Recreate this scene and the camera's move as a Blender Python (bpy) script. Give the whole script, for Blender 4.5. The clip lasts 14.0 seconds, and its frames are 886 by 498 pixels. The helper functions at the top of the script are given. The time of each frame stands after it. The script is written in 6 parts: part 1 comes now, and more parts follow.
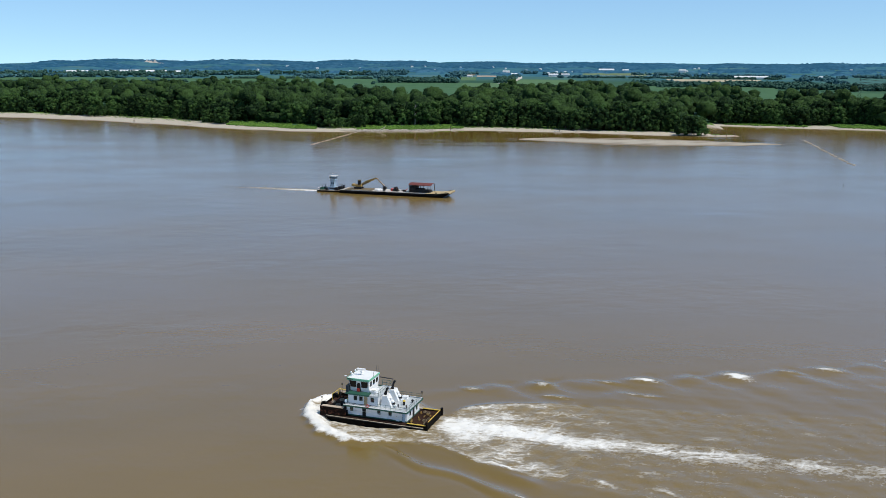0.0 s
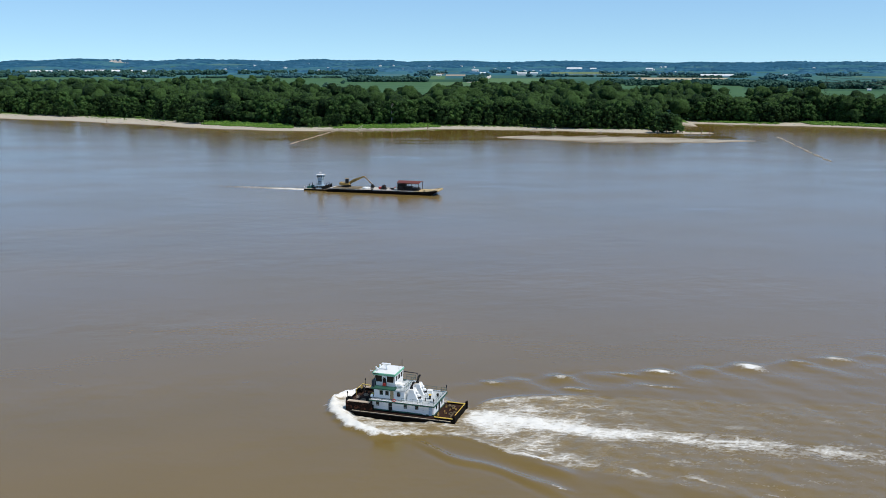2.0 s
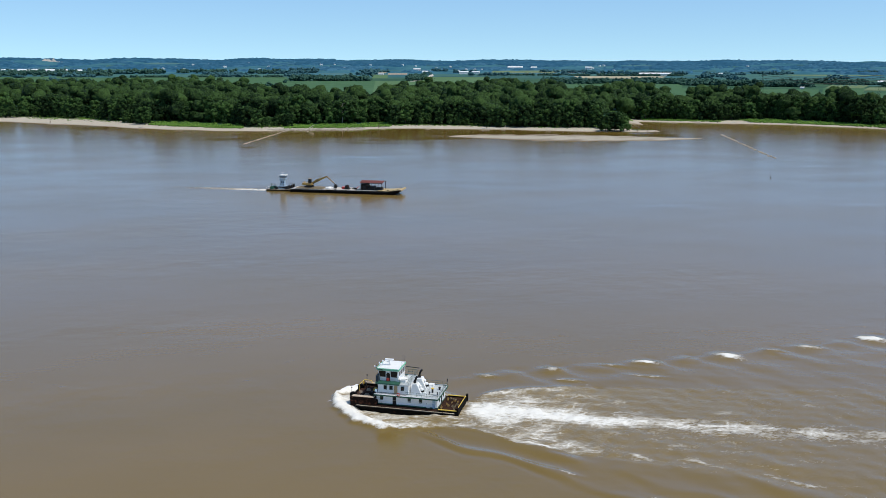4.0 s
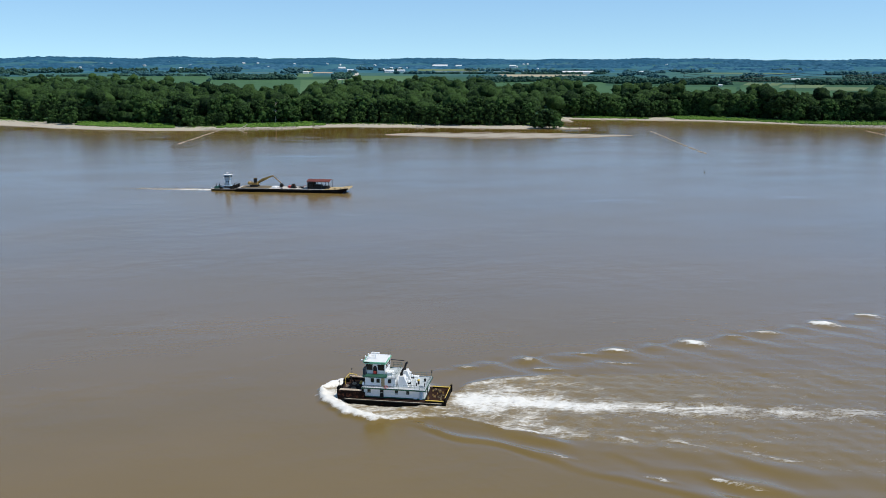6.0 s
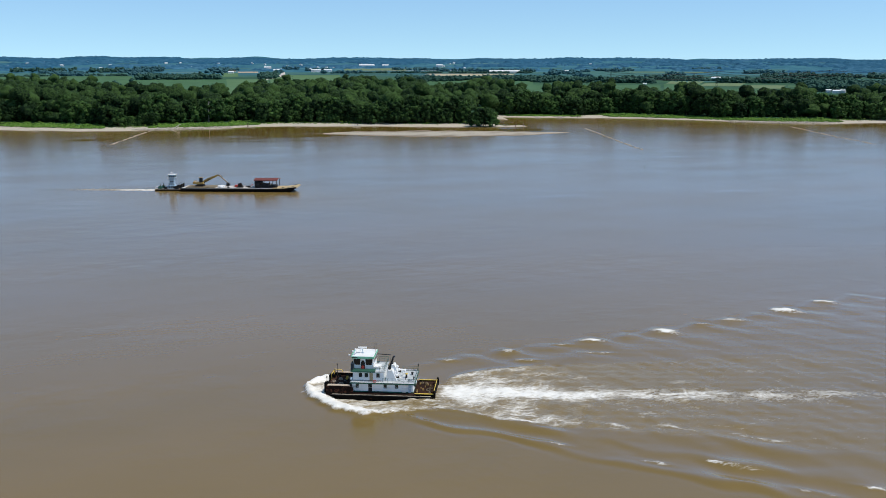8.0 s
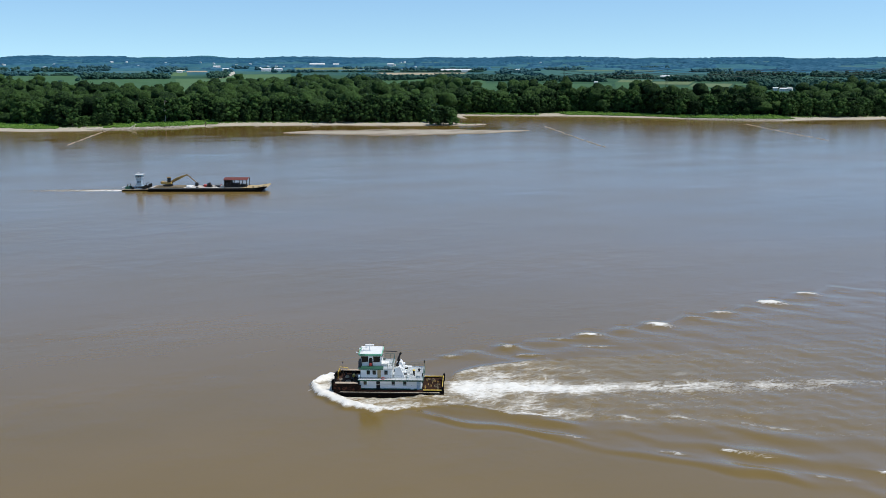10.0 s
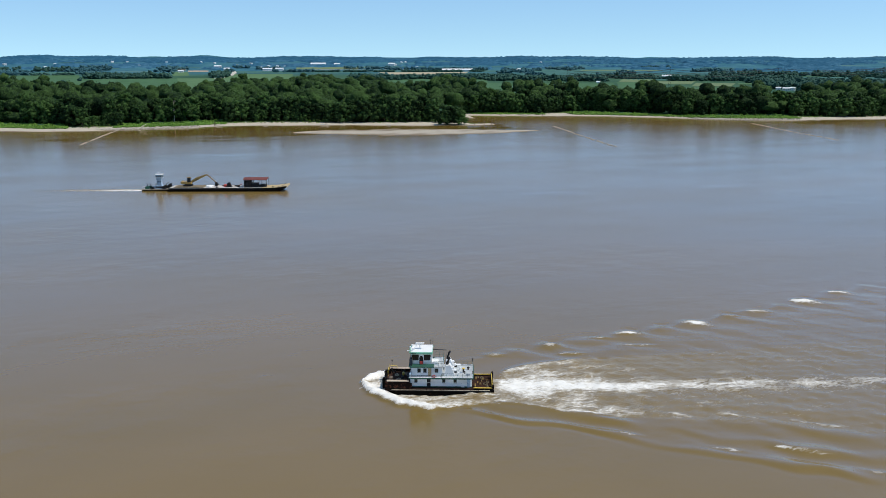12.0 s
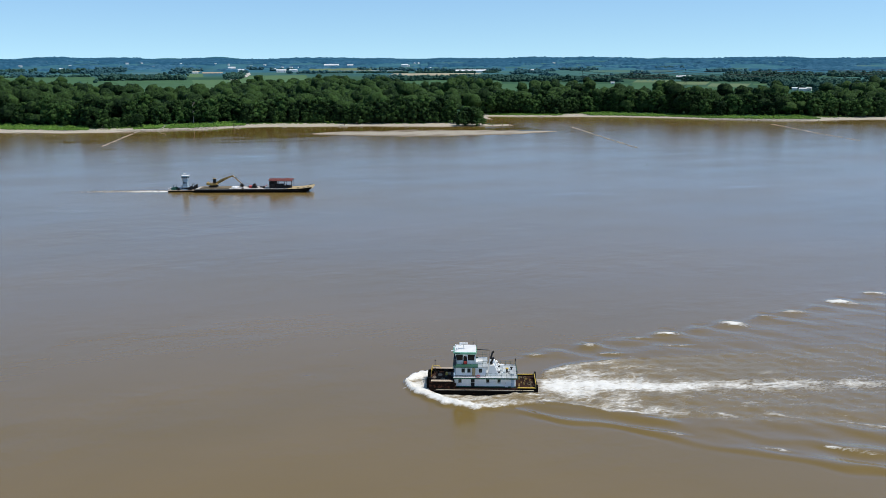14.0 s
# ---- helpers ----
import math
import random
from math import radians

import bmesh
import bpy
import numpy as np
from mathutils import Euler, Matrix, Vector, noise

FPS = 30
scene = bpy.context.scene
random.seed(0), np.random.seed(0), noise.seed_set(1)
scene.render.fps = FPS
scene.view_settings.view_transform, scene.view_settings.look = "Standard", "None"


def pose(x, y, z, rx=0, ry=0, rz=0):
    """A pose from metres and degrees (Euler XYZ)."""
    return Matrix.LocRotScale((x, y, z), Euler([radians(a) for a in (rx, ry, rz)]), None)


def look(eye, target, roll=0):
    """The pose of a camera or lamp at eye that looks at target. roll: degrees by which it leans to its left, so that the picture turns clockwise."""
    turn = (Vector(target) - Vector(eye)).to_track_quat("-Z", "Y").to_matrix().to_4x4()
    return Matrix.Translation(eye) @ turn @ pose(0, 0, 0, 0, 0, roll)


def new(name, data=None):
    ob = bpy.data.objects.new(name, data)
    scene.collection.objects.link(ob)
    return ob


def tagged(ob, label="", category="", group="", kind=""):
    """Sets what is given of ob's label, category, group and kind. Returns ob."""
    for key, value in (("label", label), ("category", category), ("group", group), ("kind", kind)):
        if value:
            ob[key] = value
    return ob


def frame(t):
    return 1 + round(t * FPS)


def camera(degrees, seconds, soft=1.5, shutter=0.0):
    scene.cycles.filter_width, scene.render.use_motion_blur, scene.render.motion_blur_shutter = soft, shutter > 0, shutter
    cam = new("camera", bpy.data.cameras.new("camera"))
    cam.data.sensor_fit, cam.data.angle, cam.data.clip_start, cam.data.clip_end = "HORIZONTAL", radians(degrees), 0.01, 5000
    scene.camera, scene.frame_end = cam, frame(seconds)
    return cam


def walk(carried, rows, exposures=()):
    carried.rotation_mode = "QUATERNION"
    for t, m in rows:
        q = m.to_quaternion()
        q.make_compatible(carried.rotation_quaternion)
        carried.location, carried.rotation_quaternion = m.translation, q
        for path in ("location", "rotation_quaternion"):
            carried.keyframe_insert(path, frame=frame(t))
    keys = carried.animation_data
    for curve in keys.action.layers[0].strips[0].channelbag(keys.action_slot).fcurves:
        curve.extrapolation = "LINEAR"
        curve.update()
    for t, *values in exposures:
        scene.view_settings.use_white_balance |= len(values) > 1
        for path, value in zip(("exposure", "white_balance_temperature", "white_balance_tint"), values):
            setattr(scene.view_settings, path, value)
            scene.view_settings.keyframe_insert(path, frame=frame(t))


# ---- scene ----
cam = camera(50.07, 14.0, soft=0.82)
ROWS = [
    (0, 0.00, 0.00, 68.18, 0.000, -11.095, -0.273),
    (0.5, -2.68, -0.08, 67.87, -0.280, -11.108, -0.220),
    (1, -5.43, -0.35, 67.69, -0.786, -11.111, -0.179),
    (1.5, -8.21, -0.80, 67.60, -1.360, -11.123, -0.149),
    (2, -11.05, -1.44, 67.57, -2.025, -11.133, -0.132),
    (2.5, -13.92, -2.16, 67.65, -2.790, -11.146, -0.118),
    (5, -29.48, -9.38, 69.12, -7.972, -11.257, -0.087),
    (5.5, -32.54, -9.74, 68.98, -9.181, -11.275, -0.078),
    (6, -35.65, -9.86, 68.78, -10.278, -11.294, -0.069),
    (6.5, -38.71, -9.79, 68.55, -11.412, -11.307, -0.058),
    (7, -41.80, -9.49, 68.30, -12.553, -11.317, -0.047),
    (7.5, -44.80, -8.93, 68.00, -13.664, -11.310, -0.034),
    (8, -47.70, -8.15, 67.59, -14.787, -11.309, -0.016),
    (8.5, -50.46, -7.18, 67.20, -15.882, -11.308, 0.006),
    (9, -53.21, -6.14, 66.92, -16.974, -11.304, 0.033),
    (11.5, -67.14, -4.79, 67.45, -18.105, -11.392, 0.020),
    (12, -69.69, -4.20, 67.53, -17.968, -11.393, 0.033),
    (12.5, -72.20, -3.58, 67.61, -17.816, -11.391, 0.052),
    (13, -74.43, -3.05, 67.66, -17.622, -11.390, 0.081),
    (13.5, -75.80, -2.87, 67.66, -17.425, -11.377, 0.120),
    (14, -76.36, -3.01, 67.62, -17.283, -11.333, 0.172),
]
EXPOSURE = 0.0
walk(cam, [(t, pose(x, y, z, 90 + pitch, roll, yaw)) for t, x, y, z, yaw, pitch, roll in ROWS], [(0, EXPOSURE), (14, EXPOSURE)])

# ---- world and sun ----
SUN_TO = Vector((0.47, -0.24, 0.86)).normalized()
world = bpy.data.worlds.new("sky")
scene.world = world
world.use_nodes = True
wn = world.node_tree.nodes
sky = wn.new("ShaderNodeTexSky")
sky.sky_type, sky.sun_disc = "NISHITA", False
sky.sun_elevation = math.asin(SUN_TO.z)
sky.sun_rotation = math.atan2(SUN_TO.x, SUN_TO.y)
sky.altitude, sky.air_density, sky.dust_density, sky.ozone_density = 2500, 1.0, 0.0, 5.5
wn["Background"].inputs["Strength"].default_value = 0.169
# clear summer air: the pale band at the skyline stays thin
aim = wn.new("ShaderNodeTexCoord")
lift = wn.new("ShaderNodeVectorMath")
lift.operation, lift.inputs[1].default_value = "ADD", (0, 0, 0.085)
unit = wn.new("ShaderNodeVectorMath")
unit.operation = "NORMALIZE"
world.node_tree.links.new(aim.outputs["Generated"], lift.inputs[0])
world.node_tree.links.new(lift.outputs[0], unit.inputs[0])
world.node_tree.links.new(unit.outputs[0], sky.inputs["Vector"])
clear = wn.new("ShaderNodeMix")
clear.data_type, clear.blend_type = "RGBA", "MULTIPLY"
clear.inputs[0].default_value = 1.0
# a little summer haze low in the sky, bluer air above it
height_of = wn.new("ShaderNodeSeparateXYZ")
world.node_tree.links.new(aim.outputs["Generated"], height_of.inputs[0])
haze = wn.new("ShaderNodeMapRange")
haze.interpolation_type = "SMOOTHSTEP"
haze.inputs["From Min"].default_value, haze.inputs["From Max"].default_value = 0.0, 0.22
world.node_tree.links.new(height_of.outputs["Z"], haze.inputs["Value"])
tint = wn.new("ShaderNodeMix")
tint.data_type = "RGBA"
tint.inputs[6].default_value, tint.inputs[7].default_value = (1.05, 1.045, 0.87, 1), (1.15, 1.20, 1.16, 1)
world.node_tree.links.new(haze.outputs[0], tint.inputs[0])
overhead = wn.new("ShaderNodeMapRange")
overhead.interpolation_type = "SMOOTHSTEP"
overhead.inputs["From Min"].default_value, overhead.inputs["From Max"].default_value = 0.25, 0.70
world.node_tree.links.new(height_of.outputs["Z"], overhead.inputs["Value"])
zenith = wn.new("ShaderNodeMix")
zenith.data_type = "RGBA"
zenith.inputs[7].default_value = (1.08, 0.98, 0.70, 1)
world.node_tree.links.new(overhead.outputs[0], zenith.inputs[0])
world.node_tree.links.new(tint.outputs[2], zenith.inputs[6])
world.node_tree.links.new(zenith.outputs[2], clear.inputs[7])
world.node_tree.links.new(sky.outputs[0], clear.inputs[6])
world.node_tree.links.new(clear.outputs[2], wn["Background"].inputs["Color"])
sun = new("sun", bpy.data.lights.new("sun", "SUN"))
sun.data.energy, sun.data.angle, sun.data.color = 3.6, radians(0.55), (1.0, 0.95, 0.87)
sun.matrix_world = look(Vector((0, 0, 300)) + SUN_TO * 100, (0, 0, 300))


# ---- materials ----
def nodes_of(name):
    m = bpy.data.materials.new(name)
    m.use_nodes = True
    nt = m.node_tree
    return m, nt, nt.nodes["Principled BSDF"]


def link(nt, a, b):
    nt.links.new(a, b)


def position(nt, scale=(1, 1, 1), turn=0.0):
    geo = nt.nodes.new("ShaderNodeNewGeometry")
    mp = nt.nodes.new("ShaderNodeMapping")
    mp.inputs["Scale"].default_value = scale
    mp.inputs["Rotation"].default_value = (0, 0, turn)
    link(nt, geo.outputs["Position"], mp.inputs["Vector"])
    return mp.outputs[0]


def noise_tex(nt, vec, scale, detail=3.0, rough=0.55):
    n = nt.nodes.new("ShaderNodeTexNoise")
    n.inputs["Scale"].default_value, n.inputs["Detail"].default_value, n.inputs["Roughness"].default_value = scale, detail, rough
    link(nt, vec, n.inputs["Vector"])
    return n.outputs["Fac"]


def ramp(nt, fac, lo, hi, a=0.0, b=1.0):
    n = nt.nodes.new("ShaderNodeMapRange")
    n.interpolation_type = "SMOOTHSTEP"
    for key, value in (("From Min", lo), ("From Max", hi), ("To Min", a), ("To Max", b)):
        n.inputs[key].default_value = value
    link(nt, fac, n.inputs["Value"])
    return n.outputs[0]


def mix(nt, fac, a, b):
    n = nt.nodes.new("ShaderNodeMix")
    n.data_type = "RGBA"
    for sock, value in ((n.inputs[0], fac), (n.inputs[6], a), (n.inputs[7], b)):
        if isinstance(value, (int, float)):
            sock.default_value = value
        elif isinstance(value, tuple):
            sock.default_value = (*value, 1)
        else:
            link(nt, value, sock)
    return n.outputs[2]


def calc(nt, op, a, b=0.0):
    n = nt.nodes.new("ShaderNodeMath")
    n.operation = op
    for sock, value in zip(n.inputs, (a, b)):
        if isinstance(value, (int, float)):
            sock.default_value = value
        else:
            link(nt, value, sock)
    return n.outputs[0]


def bump(nt, height, strength, distance, normal=None):
    n = nt.nodes.new("ShaderNodeBump")
    n.inputs["Distance"].default_value = distance
    if isinstance(strength, (int, float)):
        n.inputs["Strength"].default_value = strength
    else:
        link(nt, strength, n.inputs["Strength"])
    link(nt, height, n.inputs["Height"])
    if normal:
        link(nt, normal, n.inputs["Normal"])
    return n.outputs[0]


def surface(name, a, b, rough=0.6, coarse=0.5, fine=6.0, metal=0.0, stain=None, stain_at=0.62, bump_by=0.02, gloss=0.4):
    """Two tones mixed by coarse and fine noise, with stains of their own shape and a fine relief."""
    m, nt, p = nodes_of(name)
    pos = position(nt)
    big, small = noise_tex(nt, pos, coarse), noise_tex(nt, pos, fine, 4)
    both = calc(nt, "ADD", calc(nt, "MULTIPLY", big, 0.6), calc(nt, "MULTIPLY", small, 0.4))
    col = mix(nt, ramp(nt, both, 0.35, 0.65), a, b)
    if stain:
        col = mix(nt, ramp(nt, noise_tex(nt, pos, fine * 0.35, 6, 0.7), stain_at, stain_at + 0.12), col, stain)
    link(nt, col, p.inputs["Base Color"])
    p.inputs["Roughness"].default_value, p.inputs["Metallic"].default_value = rough, metal
    p.inputs["Specular IOR Level"].default_value = gloss
    link(nt, bump(nt, small, 0.5, bump_by), p.inputs["Normal"])
    return m


def foliage(name, dark, light, scale=0.35, per_object=True):
    """Leaves: tones by object, by clump and by grain."""
    m, nt, p = nodes_of(name)
    pos = position(nt)
    info = nt.nodes.new("ShaderNodeObjectInfo")
    geo = nt.nodes.new("ShaderNodeNewGeometry")
    grain = noise_tex(nt, pos, scale, 4, 0.7)
    patch = noise_tex(nt, pos, 0.02, 2)
    tone = nt.nodes.new("ShaderNodeAttribute")
    tone.attribute_name = "tone"
    f = calc(nt, "ADD", calc(nt, "MULTIPLY", ramp(nt, grain, 0.38, 0.64), 0.42), calc(nt, "MULTIPLY", geo.outputs["Random Per Island"], 0.16))
    f = calc(nt, "ADD", f, calc(nt, "MULTIPLY", tone.outputs["Fac"], 0.36))
    f = calc(nt, "ADD", f, calc(nt, "MULTIPLY", patch, 0.35))
    if per_object:
        f = calc(nt, "ADD", f, calc(nt, "MULTIPLY", calc(nt, "SUBTRACT", info.outputs["Random"], 0.3), 0.4))
    col = mix(nt, ramp(nt, f, 0.26, 0.94), dark, light)
    link(nt, col, p.inputs["Base Color"])
    p.inputs["Roughness"].default_value = 0.8
    p.inputs["Specular IOR Level"].default_value = 0.08
    link(nt, bump(nt, noise_tex(nt, pos, scale * 3.2, 4, 0.7), 1.0, 1.3 if scale > 0.2 else 0.6), p.inputs["Normal"])
    return m


# The wake's axes: x ahead, y to port. The tug in it is turned further to fit the camera's view of its starboard swing.
TUG_AT, TUG_TURN = (-11.5, 176.9), 156.0
WAKE = pose(TUG_AT[0], TUG_AT[1], 0, 0, 0, TUG_TURN)
TUG = pose(TUG_AT[0] - 0.2, TUG_AT[1] - 0.2, 0, 0, 0, TUG_TURN + 4.5)


BARGE_TURN = -17.5
BARGE_AT = (-53.0, 505.5)


def water_material():
    m, nt, p = nodes_of("river_water")
    pos = position(nt)
    wind = position(nt, (0.55, 1.0, 1.0), radians(-12))
    foam_at = nt.nodes.new("ShaderNodeAttribute")
    foam_at.attribute_name = "foam"
    churn_at = nt.nodes.new("ShaderNodeAttribute")
    churn_at.attribute_name = "churn"
    calm_at = nt.nodes.new("ShaderNodeAttribute")
    calm_at.attribute_name = "calm"
    # silt in slow drifts
    silt = noise_tex(nt, wind, 0.012, 4, 0.6)
    mud = mix(nt, ramp(nt, silt, 0.3, 0.7), MUD_DARK, MUD_LIGHT)
    mud = mix(nt, calc(nt, "MULTIPLY", churn_at.outputs["Fac"], 0.55), mud, CHURNED)
    # foam: thick where the attribute is high, torn into lace and streaks where it is thin
    warp = nt.nodes.new("ShaderNodeMix")
    warp.data_type, warp.blend_type = "RGBA", "ADD"
    warp.inputs[0].default_value = 1.0
    swirl = nt.nodes.new("ShaderNodeTexNoise")
    swirl.inputs["Scale"].default_value, swirl.inputs["Detail"].default_value = 0.22, 3
    link(nt, pos, swirl.inputs["Vector"])
    grow = nt.nodes.new("ShaderNodeVectorMath")
    grow.operation = "SCALE"
    grow.inputs["Scale"].default_value = 4.0
    link(nt, swirl.outputs["Color"], grow.inputs[0])
    shift = nt.nodes.new("ShaderNodeVectorMath")
    shift.operation = "ADD"
    link(nt, position(nt, (0.44, 1.2, 1), radians(-TUG_TURN)), shift.inputs[0])
    link(nt, grow.outputs[0], shift.inputs[1])
    cells = nt.nodes.new("ShaderNodeTexVoronoi")
    cells.feature = "DISTANCE_TO_EDGE"
    cells.inputs["Scale"].default_value = 0.75
    link(nt, shift.outputs[0], cells.inputs["Vector"])
    net = ramp(nt, cells.outputs["Distance"], 0.0, 0.28, 1.0, 0.0)
    fine = noise_tex(nt, shift.outputs[0], 1.6, 6, 0.7)
    broad = noise_tex(nt, shift.outputs[0], 0.32, 4, 0.6)
    froth = noise_tex(nt, pos, 1.5, 6, 0.72)
    torn = calc(nt, "ADD", calc(nt, "ADD", calc(nt, "ADD", calc(nt, "MULTIPLY", fine, 0.34), calc(nt, "MULTIPLY", froth, 0.28)), calc(nt, "MULTIPLY", broad, 0.48)), calc(nt, "MULTIPLY", net, 0.07))
    cover = calc(nt, "ADD", calc(nt, "MULTIPLY", calc(nt, "SUBTRACT", torn, 0.78), 2.1), calc(nt, "MULTIPLY", foam_at.outputs["Fac"], 0.75))
    white = calc(nt, "MULTIPLY", ramp(nt, cover, -0.13, 0.46), ramp(nt, foam_at.outputs["Fac"], 0.03, 0.16))
    col = mix(nt, white, mud, (0.84, 0.82, 0.77))
    link(nt, col, p.inputs["Base Color"])
    # the lee of the bank lies still, with ragged streaks at its edge
    ragged = noise_tex(nt, position(nt, (0.22, 1.0, 1), radians(5)), 0.036, 6, 0.66)
    still = calc(nt, "MULTIPLY", ramp(nt, calc(nt, "ADD", calm_at.outputs["Fac"], calc(nt, "MULTIPLY", calc(nt, "SUBTRACT", ragged, 0.5), 3.8)), 0.36, 0.90), 0.92)
    patches = noise_tex(nt, wind, 0.02, 3)
    rough = ramp(nt, patches, 0.35, 0.7, 0.165, 0.215)
    rough = calc(nt, "SUBTRACT", rough, calc(nt, "MULTIPLY", still, 0.105))
    link(nt, calc(nt, "ADD", calc(nt, "ADD", rough, calc(nt, "MULTIPLY", churn_at.outputs["Fac"], 0.16)), calc(nt, "MULTIPLY", white, 0.5)), p.inputs["Roughness"])
    p.inputs["IOR"].default_value = 1.88
    ripple = noise_tex(nt, wind, 0.8, 2, 0.5)
    swell = noise_tex(nt, wind, 0.07, 3, 0.5)
    chop = noise_tex(nt, wind, 0.26, 3, 0.5)
    height = calc(nt, "ADD", calc(nt, "ADD", calc(nt, "MULTIPLY", ripple, 0.07), calc(nt, "MULTIPLY", chop, 0.26)), calc(nt, "MULTIPLY", swell, 0.8))
    # wind lanes: broad drifts broken into short streaks
    lanes = noise_tex(nt, position(nt, (0.30, 1.0, 1.0), radians(-6)), 0.020, 5, 0.62)
    flecks = noise_tex(nt, position(nt, (0.85, 1.0, 1.0), radians(-20)), 0.085, 3, 0.55)
    gust = calc(nt, "MULTIPLY", calc(nt, "ADD", ramp(nt, lanes, 0.36, 0.64, 0.02, 0.17), ramp(nt, flecks, 0.42, 0.64, 0.0, 0.10)), calc(nt, "SUBTRACT", 1.0, still))
    n0 = bump(nt, noise_tex(nt, pos, 1.3, 5, 0.65), calc(nt, "MULTIPLY", churn_at.outputs["Fac"], 0.55), 0.35)
    streak = calc(nt, "MULTIPLY", calc(nt, "SUBTRACT", 1.0, still), ramp(nt, lanes, 0.42, 0.60, 0.01, 0.10))
    n1 = bump(nt, flecks, streak, 2.2, bump(nt, height, gust, 0.8, n0))
    n2 = bump(nt, torn, calc(nt, "MULTIPLY", white, 0.6), 0.35, n1)
    link(nt, n2, p.inputs["Normal"])
    return m


MUD_DARK, MUD_LIGHT, CHURNED = (0.188, 0.121, 0.021), (0.215, 0.139, 0.034), (0.30, 0.225, 0.115)
WATER = water_material()


def ground_material():
    m, nt, p = nodes_of("bank_ground")
    pos = position(nt)
    sep = nt.nodes.new("ShaderNodeSeparateXYZ")
    link(nt, pos, sep.inputs[0])
    big, small = noise_tex(nt, pos, 0.05, 4, 0.6), noise_tex(nt, pos, 0.6, 5, 0.65)
    sand = mix(nt, ramp(nt, small, 0.3, 0.7), (0.40, 0.355, 0.29), (0.55, 0.50, 0.42))
    wet = mix(nt, ramp(nt, small, 0.3, 0.7), (0.17, 0.14, 0.10), (0.24, 0.20, 0.15))
    level = calc(nt, "ADD", sep.outputs["Z"], calc(nt, "MULTIPLY", calc(nt, "SUBTRACT", big, 0.5), 1.3))
    col = mix(nt, ramp(nt, sep.outputs["Z"], 0.03, 0.35), wet, sand)
    grass = mix(nt, ramp(nt, small, 0.3, 0.75), (0.075, 0.155, 0.028), (0.16, 0.28, 0.055))
    col = mix(nt, ramp(nt, level, 1.7, 2.1), col, grass)
    # farmland and uplands turn bluer with range: distance haze put into the colour
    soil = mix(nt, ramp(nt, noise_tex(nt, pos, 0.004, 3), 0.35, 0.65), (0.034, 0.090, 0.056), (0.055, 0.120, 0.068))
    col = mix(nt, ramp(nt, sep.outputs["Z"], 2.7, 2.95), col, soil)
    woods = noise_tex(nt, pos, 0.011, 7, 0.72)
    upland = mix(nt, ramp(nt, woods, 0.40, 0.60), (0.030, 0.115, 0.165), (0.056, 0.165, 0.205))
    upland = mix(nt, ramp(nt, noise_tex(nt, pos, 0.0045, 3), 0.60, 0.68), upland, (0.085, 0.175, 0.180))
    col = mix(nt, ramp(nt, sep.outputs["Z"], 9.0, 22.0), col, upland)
    link(nt, col, p.inputs["Base Color"])
    p.inputs["Roughness"].default_value = 0.95
    p.inputs["Specular IOR Level"].default_value = 0.06
    link(nt, bump(nt, small, 0.6, 0.4), p.inputs["Normal"])
    return m


GROUND = ground_material()
LEAF_BANK = foliage("bank_foliage", (0.009, 0.024, 0.008), (0.068, 0.138, 0.036))
LEAF_WOOD = foliage("wood_foliage", (0.008, 0.022, 0.009), (0.052, 0.102, 0.028), 0.46, False)
# far leaves carry distance haze as a bluer tint, LEAF_HAZY more than LEAF_FAR
LEAF_FAR = foliage("hazed_far_foliage", (0.024, 0.068, 0.056), (0.078, 0.150, 0.104), 0.16, False)
LEAF_HAZY = foliage("haze_tinted_foliage", (0.034, 0.098, 0.116), (0.084, 0.178, 0.178), 0.10, False)
# the blue of the hill leaves is distance haze painted into their colour
LEAF_HILL = foliage("hazed_hill_foliage", (0.019, 0.089, 0.157), (0.064, 0.172, 0.257), 0.022, False)
BARK = surface("bark", (0.10, 0.075, 0.05), (0.17, 0.13, 0.095), 0.9, 0.8, 5)
DEADTREE = surface("grey_dead_wood", (0.24, 0.22, 0.19), (0.36, 0.34, 0.30), 0.9, 0.8, 5)
DEAD = surface("bleached_wood", (0.46, 0.43, 0.38), (0.62, 0.59, 0.53), 0.85, 0.8, 5)
ROCK = surface("limestone_rock", (0.26, 0.23, 0.19), (0.42, 0.38, 0.32), 0.9, 0.4, 2.0, bump_by=0.15)
WHITE = surface("white_paint", (0.80, 0.80, 0.79), (0.86, 0.86, 0.84), 0.45, 0.6, 5, stain=(0.52, 0.45, 0.38), stain_at=0.68)
BLACK = surface("black_hull_paint", (0.004, 0.004, 0.004), (0.008, 0.007, 0.006), 0.6, 0.5, 4, stain=(0.080, 0.030, 0.018), stain_at=0.58, gloss=0.03)
RUSTDECK = surface("rusty_dark_deck", (0.020, 0.011, 0.008), (0.050, 0.026, 0.018), 0.85, 0.6, 3, stain=(0.17, 0.11, 0.075), stain_at=0.63, gloss=0.05)
FOREDECK = surface("rust_brown_deck", (0.040, 0.021, 0.016), (0.080, 0.044, 0.034), 0.85, 0.6, 3, stain=(0.24, 0.18, 0.14), stain_at=0.60, gloss=0.05)
RUSTHULL = surface("rust_streaked_black_plate", (0.008, 0.006, 0.005), (0.018, 0.010, 0.008), 0.65, 0.5, 4, stain=(0.095, 0.036, 0.022), stain_at=0.50, gloss=0.03)
NAVY = surface("dark_navy_canvas", (0.014, 0.024, 0.036), (0.024, 0.038, 0.054), 0.85, 0.8, 5)
